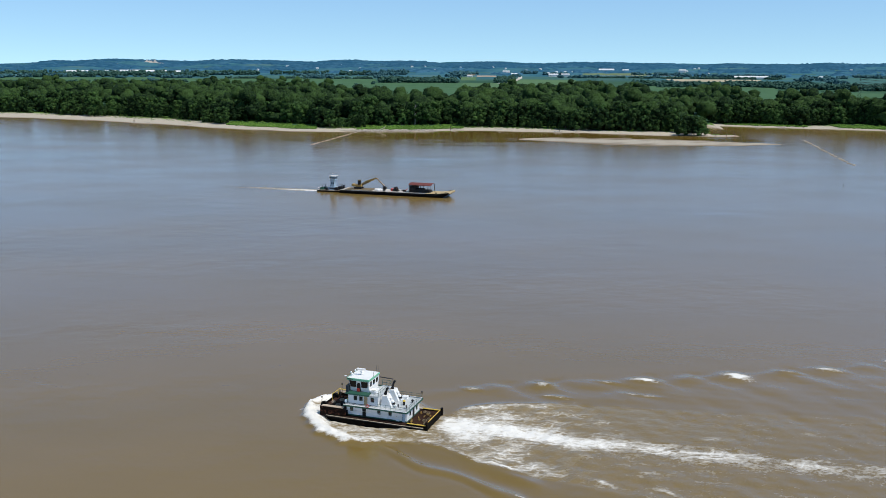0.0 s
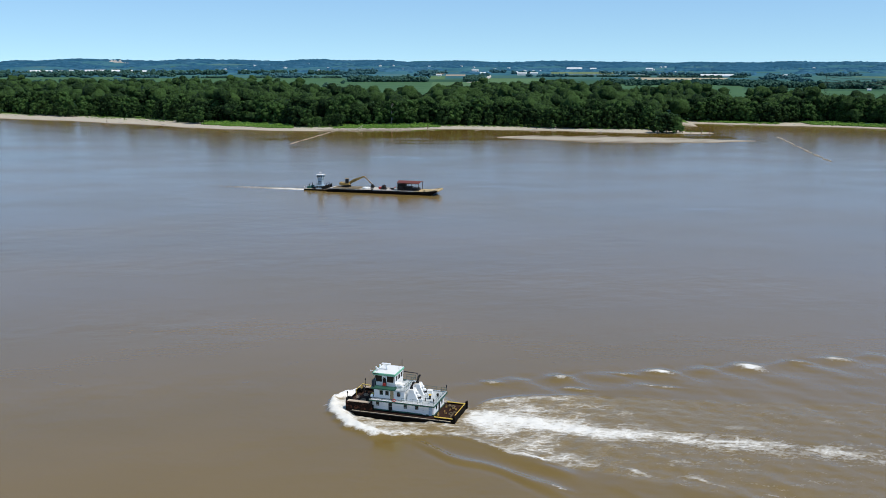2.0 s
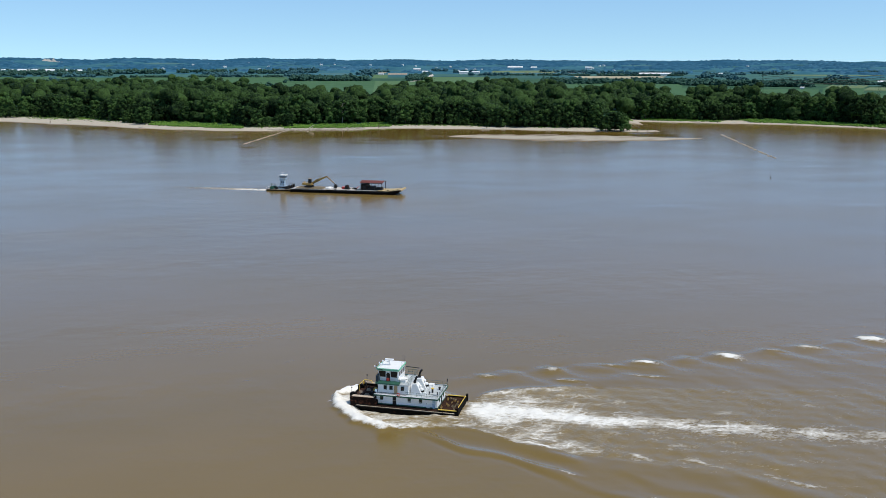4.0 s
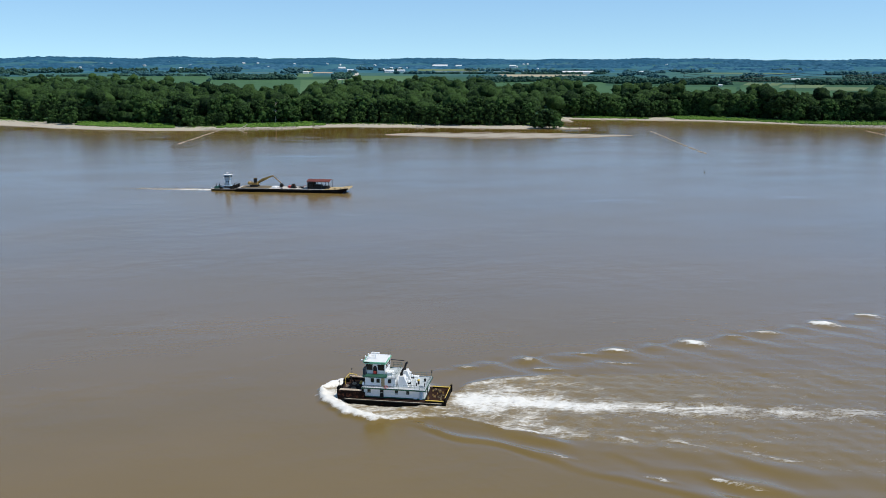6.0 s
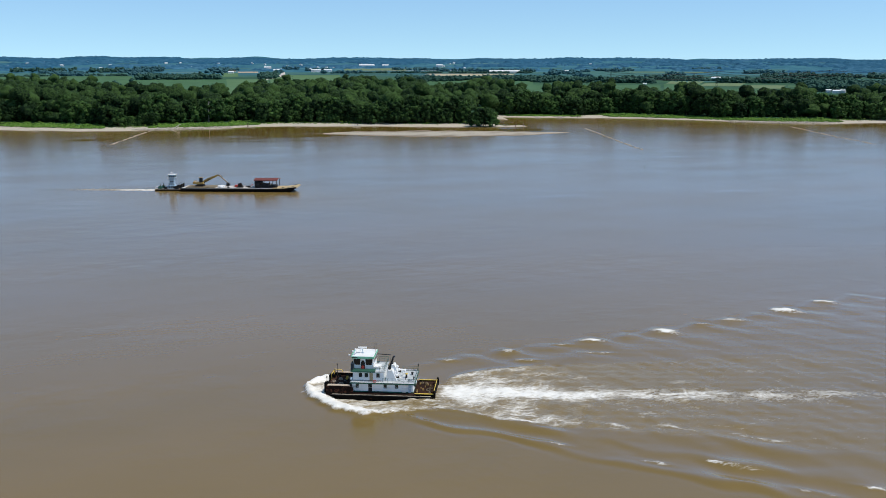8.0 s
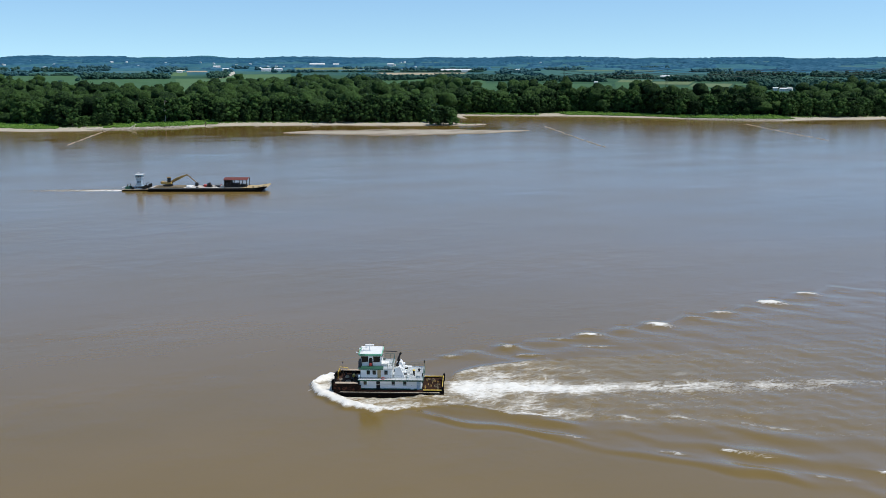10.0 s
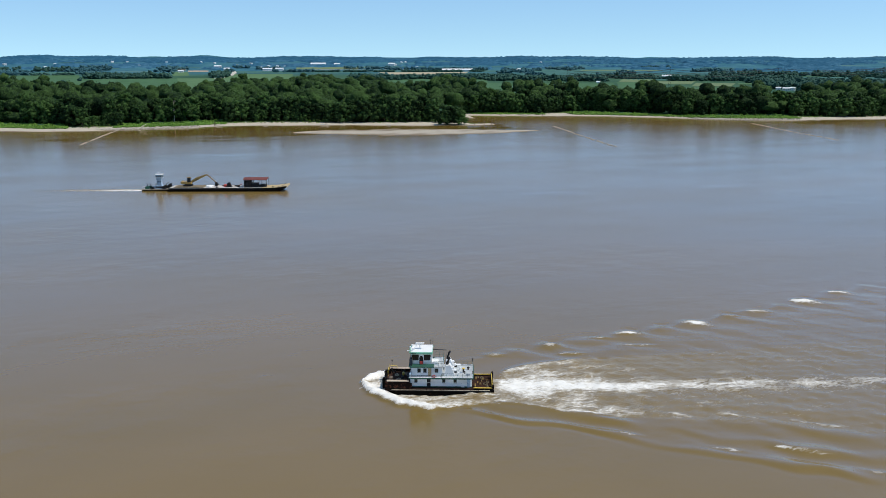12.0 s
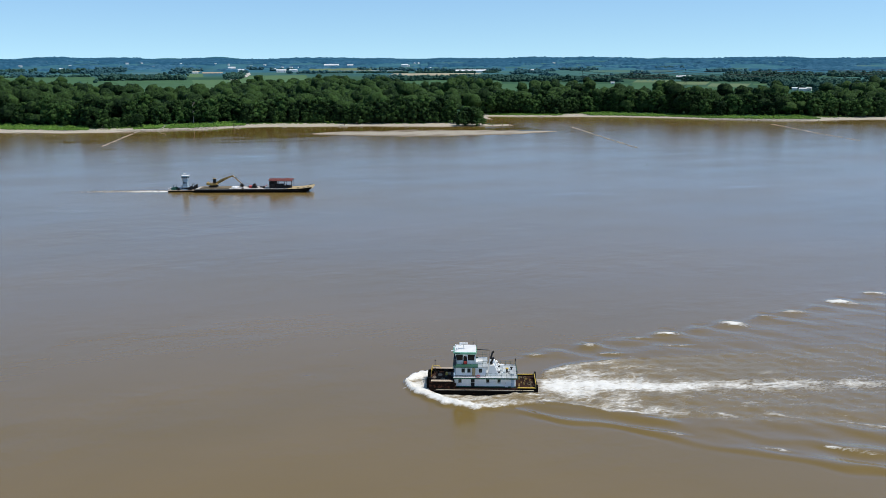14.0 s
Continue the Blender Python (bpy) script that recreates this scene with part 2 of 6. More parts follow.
TAN = surface("worn_tan_deck", (0.40, 0.31, 0.23), (0.54, 0.44, 0.34), 0.8, 0.5, 4, stain=(0.16, 0.10, 0.06), stain_at=0.6)
GREYDECK = surface("grey_deck_paint", (0.40, 0.43, 0.45), (0.52, 0.55, 0.56), 0.6, 0.5, 4, stain=(0.30, 0.24, 0.18), stain_at=0.64)
GREEN = surface("mint_green_paint", (0.16, 0.46, 0.30), (0.22, 0.54, 0.37), 0.5, 0.8, 5)
DKGREEN = surface("dark_green_paint", (0.018, 0.075, 0.050), (0.032, 0.11, 0.075), 0.5, 0.8, 5)
YELLOW = surface("yellow_paint", (0.62, 0.42, 0.06), (0.72, 0.50, 0.10), 0.55, 1.5, 8, stain=(0.16, 0.09, 0.04), stain_at=0.60)
ORANGE = surface("faded_machine_yellow", (0.32, 0.20, 0.055), (0.44, 0.29, 0.09), 0.6, 0.8, 5, stain=(0.08, 0.05, 0.03), stain_at=0.52)
RED = surface("red_paint", (0.45, 0.04, 0.03), (0.58, 0.07, 0.05), 0.5, 2, 8)
STEEL = surface("dark_steel", (0.014, 0.014, 0.015), (0.032, 0.030, 0.028), 0.6, 1, 6, metal=0.0, gloss=0.15)
RUSTROOF = surface("rust_red_sheet", (0.130, 0.035, 0.030), (0.20, 0.060, 0.048), 0.6, 0.4, 3, stain=(0.12, 0.05, 0.03), stain_at=0.6)
# bluish shade under the barge's bow rake, painted on as a colour
RAKE_SHADE = surface("bluish_rake_shade", (0.05, 0.11, 0.24), (0.08, 0.16, 0.32), 0.5, 0.5, 4)
# blue-grey shade on the push boat's pale house is put into this paint
PALEBLUE = surface("pale_blue_shaded_paint", (0.28, 0.40, 0.52), (0.40, 0.51, 0.60), 0.5, 0.6, 4, stain=(0.16, 0.17, 0.18), stain_at=0.60)
OLDTIMBER = surface("grey_brown_timber", (0.15, 0.12, 0.075), (0.24, 0.19, 0.12), 0.9, 0.4, 3, stain=(0.08, 0.06, 0.04), stain_at=0.6)
LEDGE = surface("rust_worn_ledge", (0.34, 0.28, 0.21), (0.52, 0.45, 0.36), 0.8, 0.5, 3, stain=(0.07, 0.035, 0.022), stain_at=0.55)
PLANK = surface("pale_timber_deck", (0.42, 0.32, 0.17), (0.56, 0.44, 0.26), 0.85, 0.4, 3, stain=(0.22, 0.15, 0.08), stain_at=0.62)
BARGEDECK = surface("dusty_barge_deck", (0.44, 0.41, 0.385), (0.58, 0.545, 0.51), 0.85, 0.3, 2.5, stain=(0.20, 0.16, 0.13), stain_at=0.60)
METALROOF = surface("pale_sheet_metal", (0.66, 0.68, 0.70), (0.78, 0.79, 0.80), 0.5, 0.05, 0.6)
WALLPALE = surface("pale_siding", (0.66, 0.65, 0.62), (0.78, 0.77, 0.74), 0.7, 0.05, 0.6)
GRAVEL = surface("pale_gravel_road", (0.46, 0.43, 0.38), (0.58, 0.55, 0.49), 0.9, 0.05, 0.5)


def glass_material():
    m, nt, p = nodes_of("dark_window_glass")
    p.inputs["Base Color"].default_value = (0.01, 0.014, 0.016, 1)
    p.inputs["Roughness"].default_value = 0.06
    p.inputs["IOR"].default_value = 1.5
    return m


GLASS = glass_material()


# ---- mesh helpers ----
def mesh_of(name, bm, material):
    me = bpy.data.meshes.new(name)
    bm.normal_update()
    bm.to_mesh(me)
    bm.free()
    me.materials.append(material)
    return me


def part(name, bm, material, parent, label=""):
    """A bmesh as one mesh object under a thing or a part."""
    ob = new(name, mesh_of(name, bm, material))
    ob.parent = parent
    if label:
        ob["label"] = label
    return ob


def box(bm, x0, x1, y0, y1, z0, z1, taper=(1, 1), bevel=0.0):
    """A box; taper shrinks its top about its middle."""
    made = bmesh.ops.create_cube(bm, size=1)["verts"]
    cx, cy = (x0 + x1) / 2, (y0 + y1) / 2
    for v in made:
        kx, ky = taper if v.co.z > 0 else (1, 1)
        v.co = Vector((cx + v.co.x * (x1 - x0) * kx, cy + v.co.y * (y1 - y0) * ky, z0 if v.co.z < 0 else z1))
    if bevel:
        edges = list({e for v in made for e in v.link_edges})
        bmesh.ops.bevel(bm, geom=edges, offset=bevel, segments=1, affect="EDGES", profile=0.5)
    return made


def boxed(*dims, **how):
    bm = bmesh.new()
    box(bm, *dims, **how)
    return bm


def tube(bm, points, r, sides=8):
    """A round bar through the points, with its ends closed."""
    pts = [Vector(p) for p in points]
    rings = []
    for i, p in enumerate(pts):
        d = (pts[min(i + 1, len(pts) - 1)] - pts[max(i - 1, 0)]).normalized()
        u = d.orthogonal().normalized() if abs(d.z) > 0.99 else d.cross(Vector((0, 0, 1))).normalized()
        w = d.cross(u)
        rr = r[i] if isinstance(r, (list, tuple)) else r
        rings.append([bm.verts.new(p + u * rr * math.cos(a) + w * rr * math.sin(a)) for a in (2 * math.pi * k / sides for k in range(sides))])
    for a, b in zip(rings, rings[1:]):
        for k in range(sides):
            bm.faces.new((a[k], a[(k + 1) % sides], b[(k + 1) % sides], b[k]))
    bm.faces.new(rings[0][::-1])
    bm.faces.new(rings[-1])


def tubed(points, r, sides=8):
    bm = bmesh.new()
    tube(bm, points, r, sides)
    bmesh.ops.recalc_face_normals(bm, faces=bm.faces)
    return bm


def prism(bm, outline, axis, lo, hi):
    """An outline pushed from lo to hi along an axis ('x', 'y' or 'z')."""
    def at(a, b, c):
        return {"x": (c, a, b), "y": (a, c, b), "z": (a, b, c)}[axis]
    one = [bm.verts.new(at(a, b, lo)) for a, b in outline]
    two = [bm.verts.new(at(a, b, hi)) for a, b in outline]
    n = len(outline)
    faces = [bm.faces.new(one), bm.faces.new(two[::-1])]
    for k in range(n):
        faces.append(bm.faces.new((one[k], two[k], two[(k + 1) % n], one[(k + 1) % n])))
    bmesh.ops.recalc_face_normals(bm, faces=faces)


def prismed(outline, axis, lo, hi):
    bm = bmesh.new()
    prism(bm, outline, axis, lo, hi)
    return bm


def thing(name, matrix, label, category, group=""):
    ob = new(name)
    ob.matrix_world = matrix
    ob.empty_display_size = 0.5
    return tagged(ob, label, category, group)


# ---- the lie of the land ----
SHORE_X = [-6000, -1500, -900, -541, -463, -386, -307, -250, -200, -150, -100, -80, -25, 20, 65, 120, 170, 220, 270, 286, 298, 310, 345, 412, 463, 510, 545, 590, 640, 700, 900, 1500, 6000]
SHORE_Y = [2600, 1480, 1290, 1172, 1144, 1102, 1050, 1008, 975, 957, 950, 958, 962, 975, 972, 955, 938, 918, 908, 915, 1010, 1068, 1048, 1026, 996, 956, 908, 880, 868, 862, 840, 780, 500]
CENTRE = (-42.0, -9.0)


def smooth(a, b, v):
    t = np.clip((v - a) / (b - a), 0, 1)
    return t * t * (3 - 2 * t)


def waves(x, y, scale, seed):
    """Cheap smooth noise in -1..1 from a few crossed sines."""
    r = random.Random(seed)
    out = 0
    for k in range(5):
        a, f, ph = r.uniform(0, 6.28), r.uniform(0.6, 1.7) / scale, r.uniform(0, 6.28)
        out = out + np.sin((x * math.cos(a) + y * math.sin(a)) * f * 6.28 + ph)
    return out / 3.2


def shore(x):
    return np.interp(x, SHORE_X, SHORE_Y) + 2.5 * np.sin(x / 17.0) + 1.5 * np.sin(x / 7.3 + 1)


def beach(x):
    """How much wider than elsewhere the sand lies."""
    return np.interp(x, [-700, -280, -150], [2.1, 1.9, 1.0])


def polar(a, r):
    a = np.radians(a)
    return CENTRE[0] + r * np.sin(a), CENTRE[1] + r * np.cos(a)


def land(x, y):
    """The height of the ground."""
    x, y = np.asarray(x, float), np.asarray(y, float)
    s = y - shore(x)
    # the sandy point has a cove behind it
    s = np.where((x > 264) & (x < 300) & (y < 1068), np.minimum(s, np.maximum(936 - y, y - 1068)), s)
    up = s / beach(x)
    z = np.where(s < 0, np.maximum(-3.0, s * 0.05), np.minimum(up * 0.055, 1.6))
    z = z + smooth(28, 60, up) * 1.5
    # the sandbar off the point
    along = np.clip((x - 80) / 215, 0, 1)
    mid = 849 - 14 * along + 22 * (1 - smooth(0, 0.35, along)) + 6 * np.sin(along * 5)
    half = 50 * np.sin(np.pi * np.clip((x - 66) / 232, 0, 1)) ** 0.75 * (1 - 0.35 * along)
    bar = np.where((x > 66) & (x < 298), 0.34 * (1 - ((y - mid) / np.maximum(half, 1)) ** 2) + 0.10 * waves(x, y, 34, 71) - 0.05, -3)
    z = np.maximum(z, np.clip(bar, -3, 0.26))
    # the valley floor, rising to wooded hills
    dx, dy = x - CENTRE[0], y - CENTRE[1]
    r, a = np.hypot(dx, dy), np.degrees(np.arctan2(dx, dy))
    far = np.interp(r, [0, 2300, 3000, 3600, 4000, 4400, 4700, 5000, 5600], [0, 0, 5, 22, 36, 48, 61, 62, 58])
    roll_ = smooth(3500, 4600, r) * (6 * waves(x, y, 900, 3) + 3.5 * waves(x, y, 330, 5))
    hump = smooth(4000, 4700, r) * (4 * smooth(14, -4, a) + 7 * np.exp(-((a + 17.4) / 1.6) ** 2) + 5 * np.exp(-((a - 3.6) / 0.9) ** 2) - 5 * smooth(-18.4, -20.4, a) - 13 * smooth(-21.6, -23.2, a))
    return np.where(dy > 0, z + far + roll_ + hump, z)


def grid_mesh(name, xs, ys, fz, material, keep=None):
    X, Y = np.meshgrid(xs, ys)
    Zv = fz(X, Y)
    nx, ny = len(xs), len(ys)
    verts = np.stack([X, Y, Zv], -1).reshape(-1, 3)
    i = np.arange(nx * ny).reshape(ny, nx)
    quads = np.stack([i[:-1, :-1], i[:-1, 1:], i[1:, 1:], i[1:, :-1]], -1).reshape(-1, 4)
    me = bpy.data.meshes.new(name)
    fill_mesh(me, verts, quads)
    me.materials.append(material)
    me.polygons.foreach_set("use_smooth", np.ones(len(quads), bool))
    return new(name, me)


def fill_mesh(me, verts, faces):
    n, k = faces.shape
    me.vertices.add(len(verts))
    me.vertices.foreach_set("co", np.asarray(verts, np.float32).ravel())
    me.loops.add(n * k)
    me.loops.foreach_set("vertex_index", faces.astype(np.int32).ravel())
    me.polygons.add(n)
    me.polygons.foreach_set("loop_start", np.arange(0, n * k, k, dtype=np.int32))
    me.update(calc_edges=True)


def steps(*runs):
    """Positions along a line: runs of (start, end, spacing)."""
    out = []
    for a, b, d in runs:
        out += list(np.linspace(a, b, max(2, int(round((b - a) / d)) + 1))[:-1])
    return np.array(out + [runs[-1][1]])


gx = steps((-6000, -1500, 150), (-1500, -650, 25), (-650, 760, 5), (760, 1800, 25), (1800, 6000, 150))
gy = steps((-6000, 0, 500), (0, 760, 95), (760, 1190, 4), (1190, 2200, 30), (2200, 5200, 40), (5200, 6000, 200))
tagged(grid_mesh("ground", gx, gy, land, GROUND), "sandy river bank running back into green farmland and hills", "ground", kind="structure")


# ---- the river, with the tug's wake in its surface ----
def blob(u, v, cu, cv, lu, lv, turn):
    c, s = math.cos(turn), math.sin(turn)
    du, dv = u - cu, v - cv
    return np.exp(-((du * c + dv * s) / lu) ** 2 - ((dv * c - du * s) / lv) ** 2)


def wake(u, v):
    """Height, foam and churned silt of the water about the tug, in the tug's axes."""
    wob = waves(u, v, 14, 11)
    wob2 = waves(u, v, 5, 12)
    back = -u
    # bow wave: a bulging collar round the bow, falling back along both sides
    out_p = np.interp(u, [-14, -11, -8, -3, 0.5, 7, 11.6, 14.5, 16.2, 16.8], [10.5, 10.2, 11.2, 13.6, 15.2, 12.6, 8.6, 5.8, 2.6, 0])
    out_s = np.interp(u, [-14, -9, -3, 3, 9, 14, 16.2, 16.8], [4.2, 6.5, 8.8, 9.8, 8.6, 6.4, 3.0, 0])
    edge = np.where(v > 0, out_p, out_s) + 0.5 * wob2
    in_bow = (u > -14) & (u < 16.8)
    gap = edge - np.abs(v)
    collar = np.where(in_bow, smooth(-0.4, 0.5, gap), 0) * smooth(-14.0, -10.0, u)
    rim = np.where(in_bow, np.exp(-((gap - 1.3) / 1.5) ** 2), 0) * smooth(-12.0, -5.0, u)
    ahead = smooth(-10, 8, u)
    beside = smooth(-14.0, -11.0, u) * np.where(in_bow, np.exp(-((np.abs(v) - 3.8) / 1.8) ** 2), 0)
    foam = collar * (0.46 + 0.28 * ahead) + rim * (0.22 + 0.35 * ahead) + beside * 0.28
    z = collar * (0.15 + 0.16 * waves(u, v, 2.3, 14)) + rim * (0.25 + 0.45 * ahead)
    # the trough along the shoulder
    z = z - 1.15 * np.exp(-((np.abs(v) - 4.2) / 2.0) ** 2) * smooth(-9, 3, u) * smooth(11.0, 8.0, u)
    # propeller wash astern
    near = np.interp(back, [11, 12, 20, 26, 31, 60, 100, 140], [8.6, 9.8, 11.4, 13.6, 14.4, 16, 19, 22]) + 0.8 * wob
    far = np.interp(back, [11, 12, 17, 27, 31, 60, 100, 140], [-3.6, -9.5, -14.5, -20.0, -21.5, -30, -44, -56]) + 0.8 * wob
    core = np.interp(back, [11, 40, 60, 80, 100, 150], [-1.5, -3.6, -6.0, -9.8, -14.0, -23]) + 0.9 * wob
    astern = smooth(10.6, 14.0, back)
    inside = smooth(-0.3, 1.2, near - v) * smooth(-0.3, 1.5, v - far) * astern
    fade = np.interp(back, [11, 24, 34, 46, 70, 120], [1, 1.0, 0.68, 0.42, 0.26, 0.06])
    lip = np.exp(-((near - v - 0.8) / 1.0) ** 2) * np.interp(back, [11, 14, 30, 36], [0.3, 0.5, 0.4, 0]) * astern
    lip2 = np.exp(-((v - far - 1.0) / 1.6) ** 2) * np.interp(back, [11, 14, 26, 34], [0.3, 0.4, 0.35, 0]) * astern
    heart = np.exp(-((v - core) / np.interp(back, [11, 30, 60, 120], [4.5, 3.4, 3.7, 4.6])) ** 2) * np.interp(back, [11, 20, 50, 75, 95, 130], [0.55, 0.58, 0.62, 0.52, 0.38, 0.10]) * astern
    z = z + inside * fade * (0.16 * wob2 + 0.10 * waves(u, v, 2.6, 15)) + lip * 0.6 + lip2 * 0.5
    # spreading waves: far side
    cusp_f = np.interp(back, [-6, 8, 22, 42, 60, 80, 100, 130], [-9, -19, -29.5, -42, -53.5, -68, -85, -110])
    d = v - cusp_f + 1.2 * wob
    amp = np.interp(back, [-4, 8, 25, 70, 130, 200], [0, 0.10, 0.14, 0.12, 0.08, 0.0])
    train = np.cos(d * 2 * np.pi / 13.0) * np.exp(-np.maximum(d, 0) / 11.0) * smooth(-6.0, -0.3, d) * (0.65 + 0.45 * waves(u, v, 34, 51))
    z = z + np.where(v < 0, amp * train, 0)
    # short crests in echelon: a steep outer face, a long tail running back and inward
    for k, along in enumerate((15, 23, 32, 42.5, 51, 60, 70, 79, 87, 95, 107, 118)):
        cv = np.interp(along, [-6, 8, 22, 42, 60, 80, 100, 130], [-9, -19, -29.5, -42, -53.5, -68, -85, -110])
        du, dv = u + along, v - cv - 0.6 * wob2
        run, off = -du * 0.91 + dv * 0.42, du * 0.42 + dv * 0.91
        ridge = smooth(-4.5, 0.5, run) * np.exp(-np.maximum(run, 0) / 8.0)
        high = 0.20 + 0.10 * math.sin(k * 2.3)
        z = z + high * ridge * (np.exp(-(off / np.where(off > 0, 3.4, 1.9)) ** 2) - 0.55 * np.exp(-((off + 3.4) / 2.2) ** 2))
    # near side: long crests that fan out astern
    cusp_n = np.interp(back, [-2, 8, 12, 30, 38, 53, 80, 130], [13, 14.4, 15.6, 21.8, 25.0, 30.0, 39.5, 58])
    dn = cusp_n - v + 1.0 * wob + 1.2 * waves(u, v, 33, 54)
    ampn = np.interp(back, [-4, 8, 25, 70, 130, 200], [0, 0.18, 0.36, 0.42, 0.28, 0.0])
    wide = np.interp(back, [0, 30, 90, 140], [5.5, 6.5, 11.0, 15.0])
    swing = 2 * np.pi * dn / wide
    train_n = (np.cos(swing) + 0.12 * np.cos(2 * swing)) * np.exp(-np.maximum(dn, 0) / (1.6 * wide)) * smooth(-4.0, -0.2, dn) * (0.7 + 0.4 * waves(u, v, 30, 52))
    z = z + np.where(v > 0, ampn * train_n * (0.8 + 0.3 * np.sin(back * 0.2)), 0)
    # small cross chop inside the wedge
    wedge = smooth(0, 8, d) * smooth(0, 6, dn) * smooth(14, 30, back) * np.interp(back, [0, 120, 190], [1, 0.8, 0])
    z = z + wedge * (0.06 * waves(u, v, 9, 21) + 0.09 * waves(u, v, 18, 22) + 0.02 * wob2)
    foam = foam + inside * fade * (0.57 + 0.16 * wob) + 0.085 * wedge * (0.5 + 0.5 * wob) + 0.45 * lip + 0.4 * lip2 + heart
    # breaking caps
    for cu, cv, lu, lv, k in ((-10, -21.5, 2.2, 0.7, 0.55), (-23, -30.5, 2.6, 1.0, 0.6), (-35, -37.8, 2.6, 0.6, 0.5), (-42.5, -42.3, 3.0, 0.9, 0.75), (-60, -53.8, 3.0, 1.6, 1.1),
                              (-71, -61.5, 2.4, 0.7, 0.55), (-79, -67.4, 3.0, 0.9, 0.75), (-94, -80.0, 3.2, 1.6, 1.1), (-107, -91.5, 3.2, 1.1, 0.9), (-28, -24.5, 2.8, 0.6, 0.7), (-44, -33.0, 3.2, 0.6, 0.7)):
        cap = blob(u, v, cu + 0.4 * wob2, cv, lu * 1.15, lv * 1.5, radians(6))
        tail = blob(u, v, cu - 3.6, cv + 1.5, 4.2, lv * 0.9, radians(-25))
        foam, z = foam + (cap * 1.25 + tail * 0.30) * k * (0.9 + 0.3 * wob2), z + cap * 0.25
    for cu, cv, lu, lv, k in ((-13, 16.4, 1.6, 0.5, 0.6), (-37, 22.8, 3.0, 0.6, 0.9), (-48, 12.0, 3.0, 0.55, 0.75), (-59, 11.5, 3.6, 0.55, 0.7), (-54, 28.0, 4.0, 0.7, 0.85), (-66, 27.0, 4.5, 0.7, 0.85),
                              (-78, 35.5, 4.5, 0.8, 0.8), (-30, 12.6, 2.4, 0.5, 0.7), (-73, 14.0, 4.0, 0.6, 0.65), (-88, 33.0, 4.0, 0.6, 0.7)):
        cap = blob(u, v, cu, cv, lu, lv, radians(-17))
        foam, z = foam + cap * k * (0.8 + 0.5 * wob2), z + cap * 0.12
    churn = np.clip(collar + inside * fade * 1.1 + 0.06 * wedge, 0, 1)
    return z, foam, churn


def build_river():
    us = steps((-6500, -1500, 250), (-1500, -400, 30), (-400, -160, 8), (-160, -118, 1.0), (-118, 19, 0.48), (19, 40, 1.5), (40, 200, 16), (200, 1200, 30), (1200, 6500, 250))
    vs = steps((-6500, -1500, 250), (-1500, -400, 28), (-400, -125, 11), (-125, -98, 1.0), (-98, 40, 0.48), (40, 60, 1.2), (60, 200, 14), (200, 1200, 50), (1200, 6500, 250))
    U, V = np.meshgrid(us, vs)
    z, foam, churn = wake(U, V)
    calm_edge = smooth(190, 150, -U) * smooth(120, 108, np.abs(V))
    z, foam, churn = z * calm_edge, foam * calm_edge, churn * calm_edge
    # a fainter trail behind the push boat and barge
    Xw = TUG_AT[0] + U * math.cos(radians(TUG_TURN)) - V * math.sin(radians(TUG_TURN))
    Yw = TUG_AT[1] + U * math.sin(radians(TUG_TURN)) + V * math.cos(radians(TUG_TURN))
    lee = np.interp(Xw, [-130, -90, 150, 300], [125, 165, 140, 100])
    calm = smooth(-1.0, -25 / lee, (Yw - shore(Xw)) / lee) * (0.22 + 0.66 * smooth(-95, -30, Xw) - 0.30 * smooth(120, 190, Xw)) * smooth(500, 700, Yw)
    calm = calm + 0.55 * blob(Xw, Yw, -122, 838, 26, 42, 0.1) + 0.35 * blob(Xw, Yw, 10, 905, 85, 42, 0.0) + 0.34 * blob(Xw, Yw, 22, 830, 100, 80, 0.0) + 0.2 * blob(Xw, Yw, 470, 900, 120, 50, -0.3)
    # broken water along the barge
    turn = radians(BARGE_TURN)
    churn = churn + 0.30 * blob(Xw, Yw, BARGE_AT[0] + 24 * math.cos(turn), BARGE_AT[1] + 24 * math.sin(turn) - 14, 62, 34, turn)
    nu, nv = len(us), len(vs)
    i = np.arange(nu * nv).reshape(nv, nu)
    quads = np.stack([i[:-1, :-1], i[:-1, 1:], i[1:, 1:], i[1:, :-1]], -1).reshape(-1, 4)
    me = bpy.data.meshes.new("water")
    fill_mesh(me, np.stack([U, V, z], -1).reshape(-1, 3), quads)
    me.polygons.foreach_set("use_smooth", np.ones(len(quads), bool))
    for key, values in (("foam", foam), ("churn", churn), ("calm", calm)):
        at = me.attributes.new(key, "FLOAT", "POINT")
        at.data.foreach_set("value", values.astype(np.float32).ravel())
    me.materials.append(WATER)
    ob = new("water", me)
    ob.matrix_world = WAKE
    return tagged(ob, "wide muddy brown river with a foaming boat wake", "river", kind="structure")


build_river()


# ---- trees ----
PHI = (1 + 5 ** 0.5) / 2
ICO_V = np.array([(-1, PHI, 0), (1, PHI, 0), (-1, -PHI, 0), (1, -PHI, 0), (0, -1, PHI), (0, 1, PHI), (0, -1, -PHI), (0, 1, -PHI), (PHI, 0, -1), (PHI, 0, 1), (-PHI, 0, -1), (-PHI, 0, 1)]) / math.hypot(1, PHI)
ICO_F = np.array([tuple(int(c, 16) for c in t) for t in "0b5 051 017 07a 0ab 159 5b4 ba2 a76 718 394 342 326 368 389 495 24b 62a 867 981".split()])


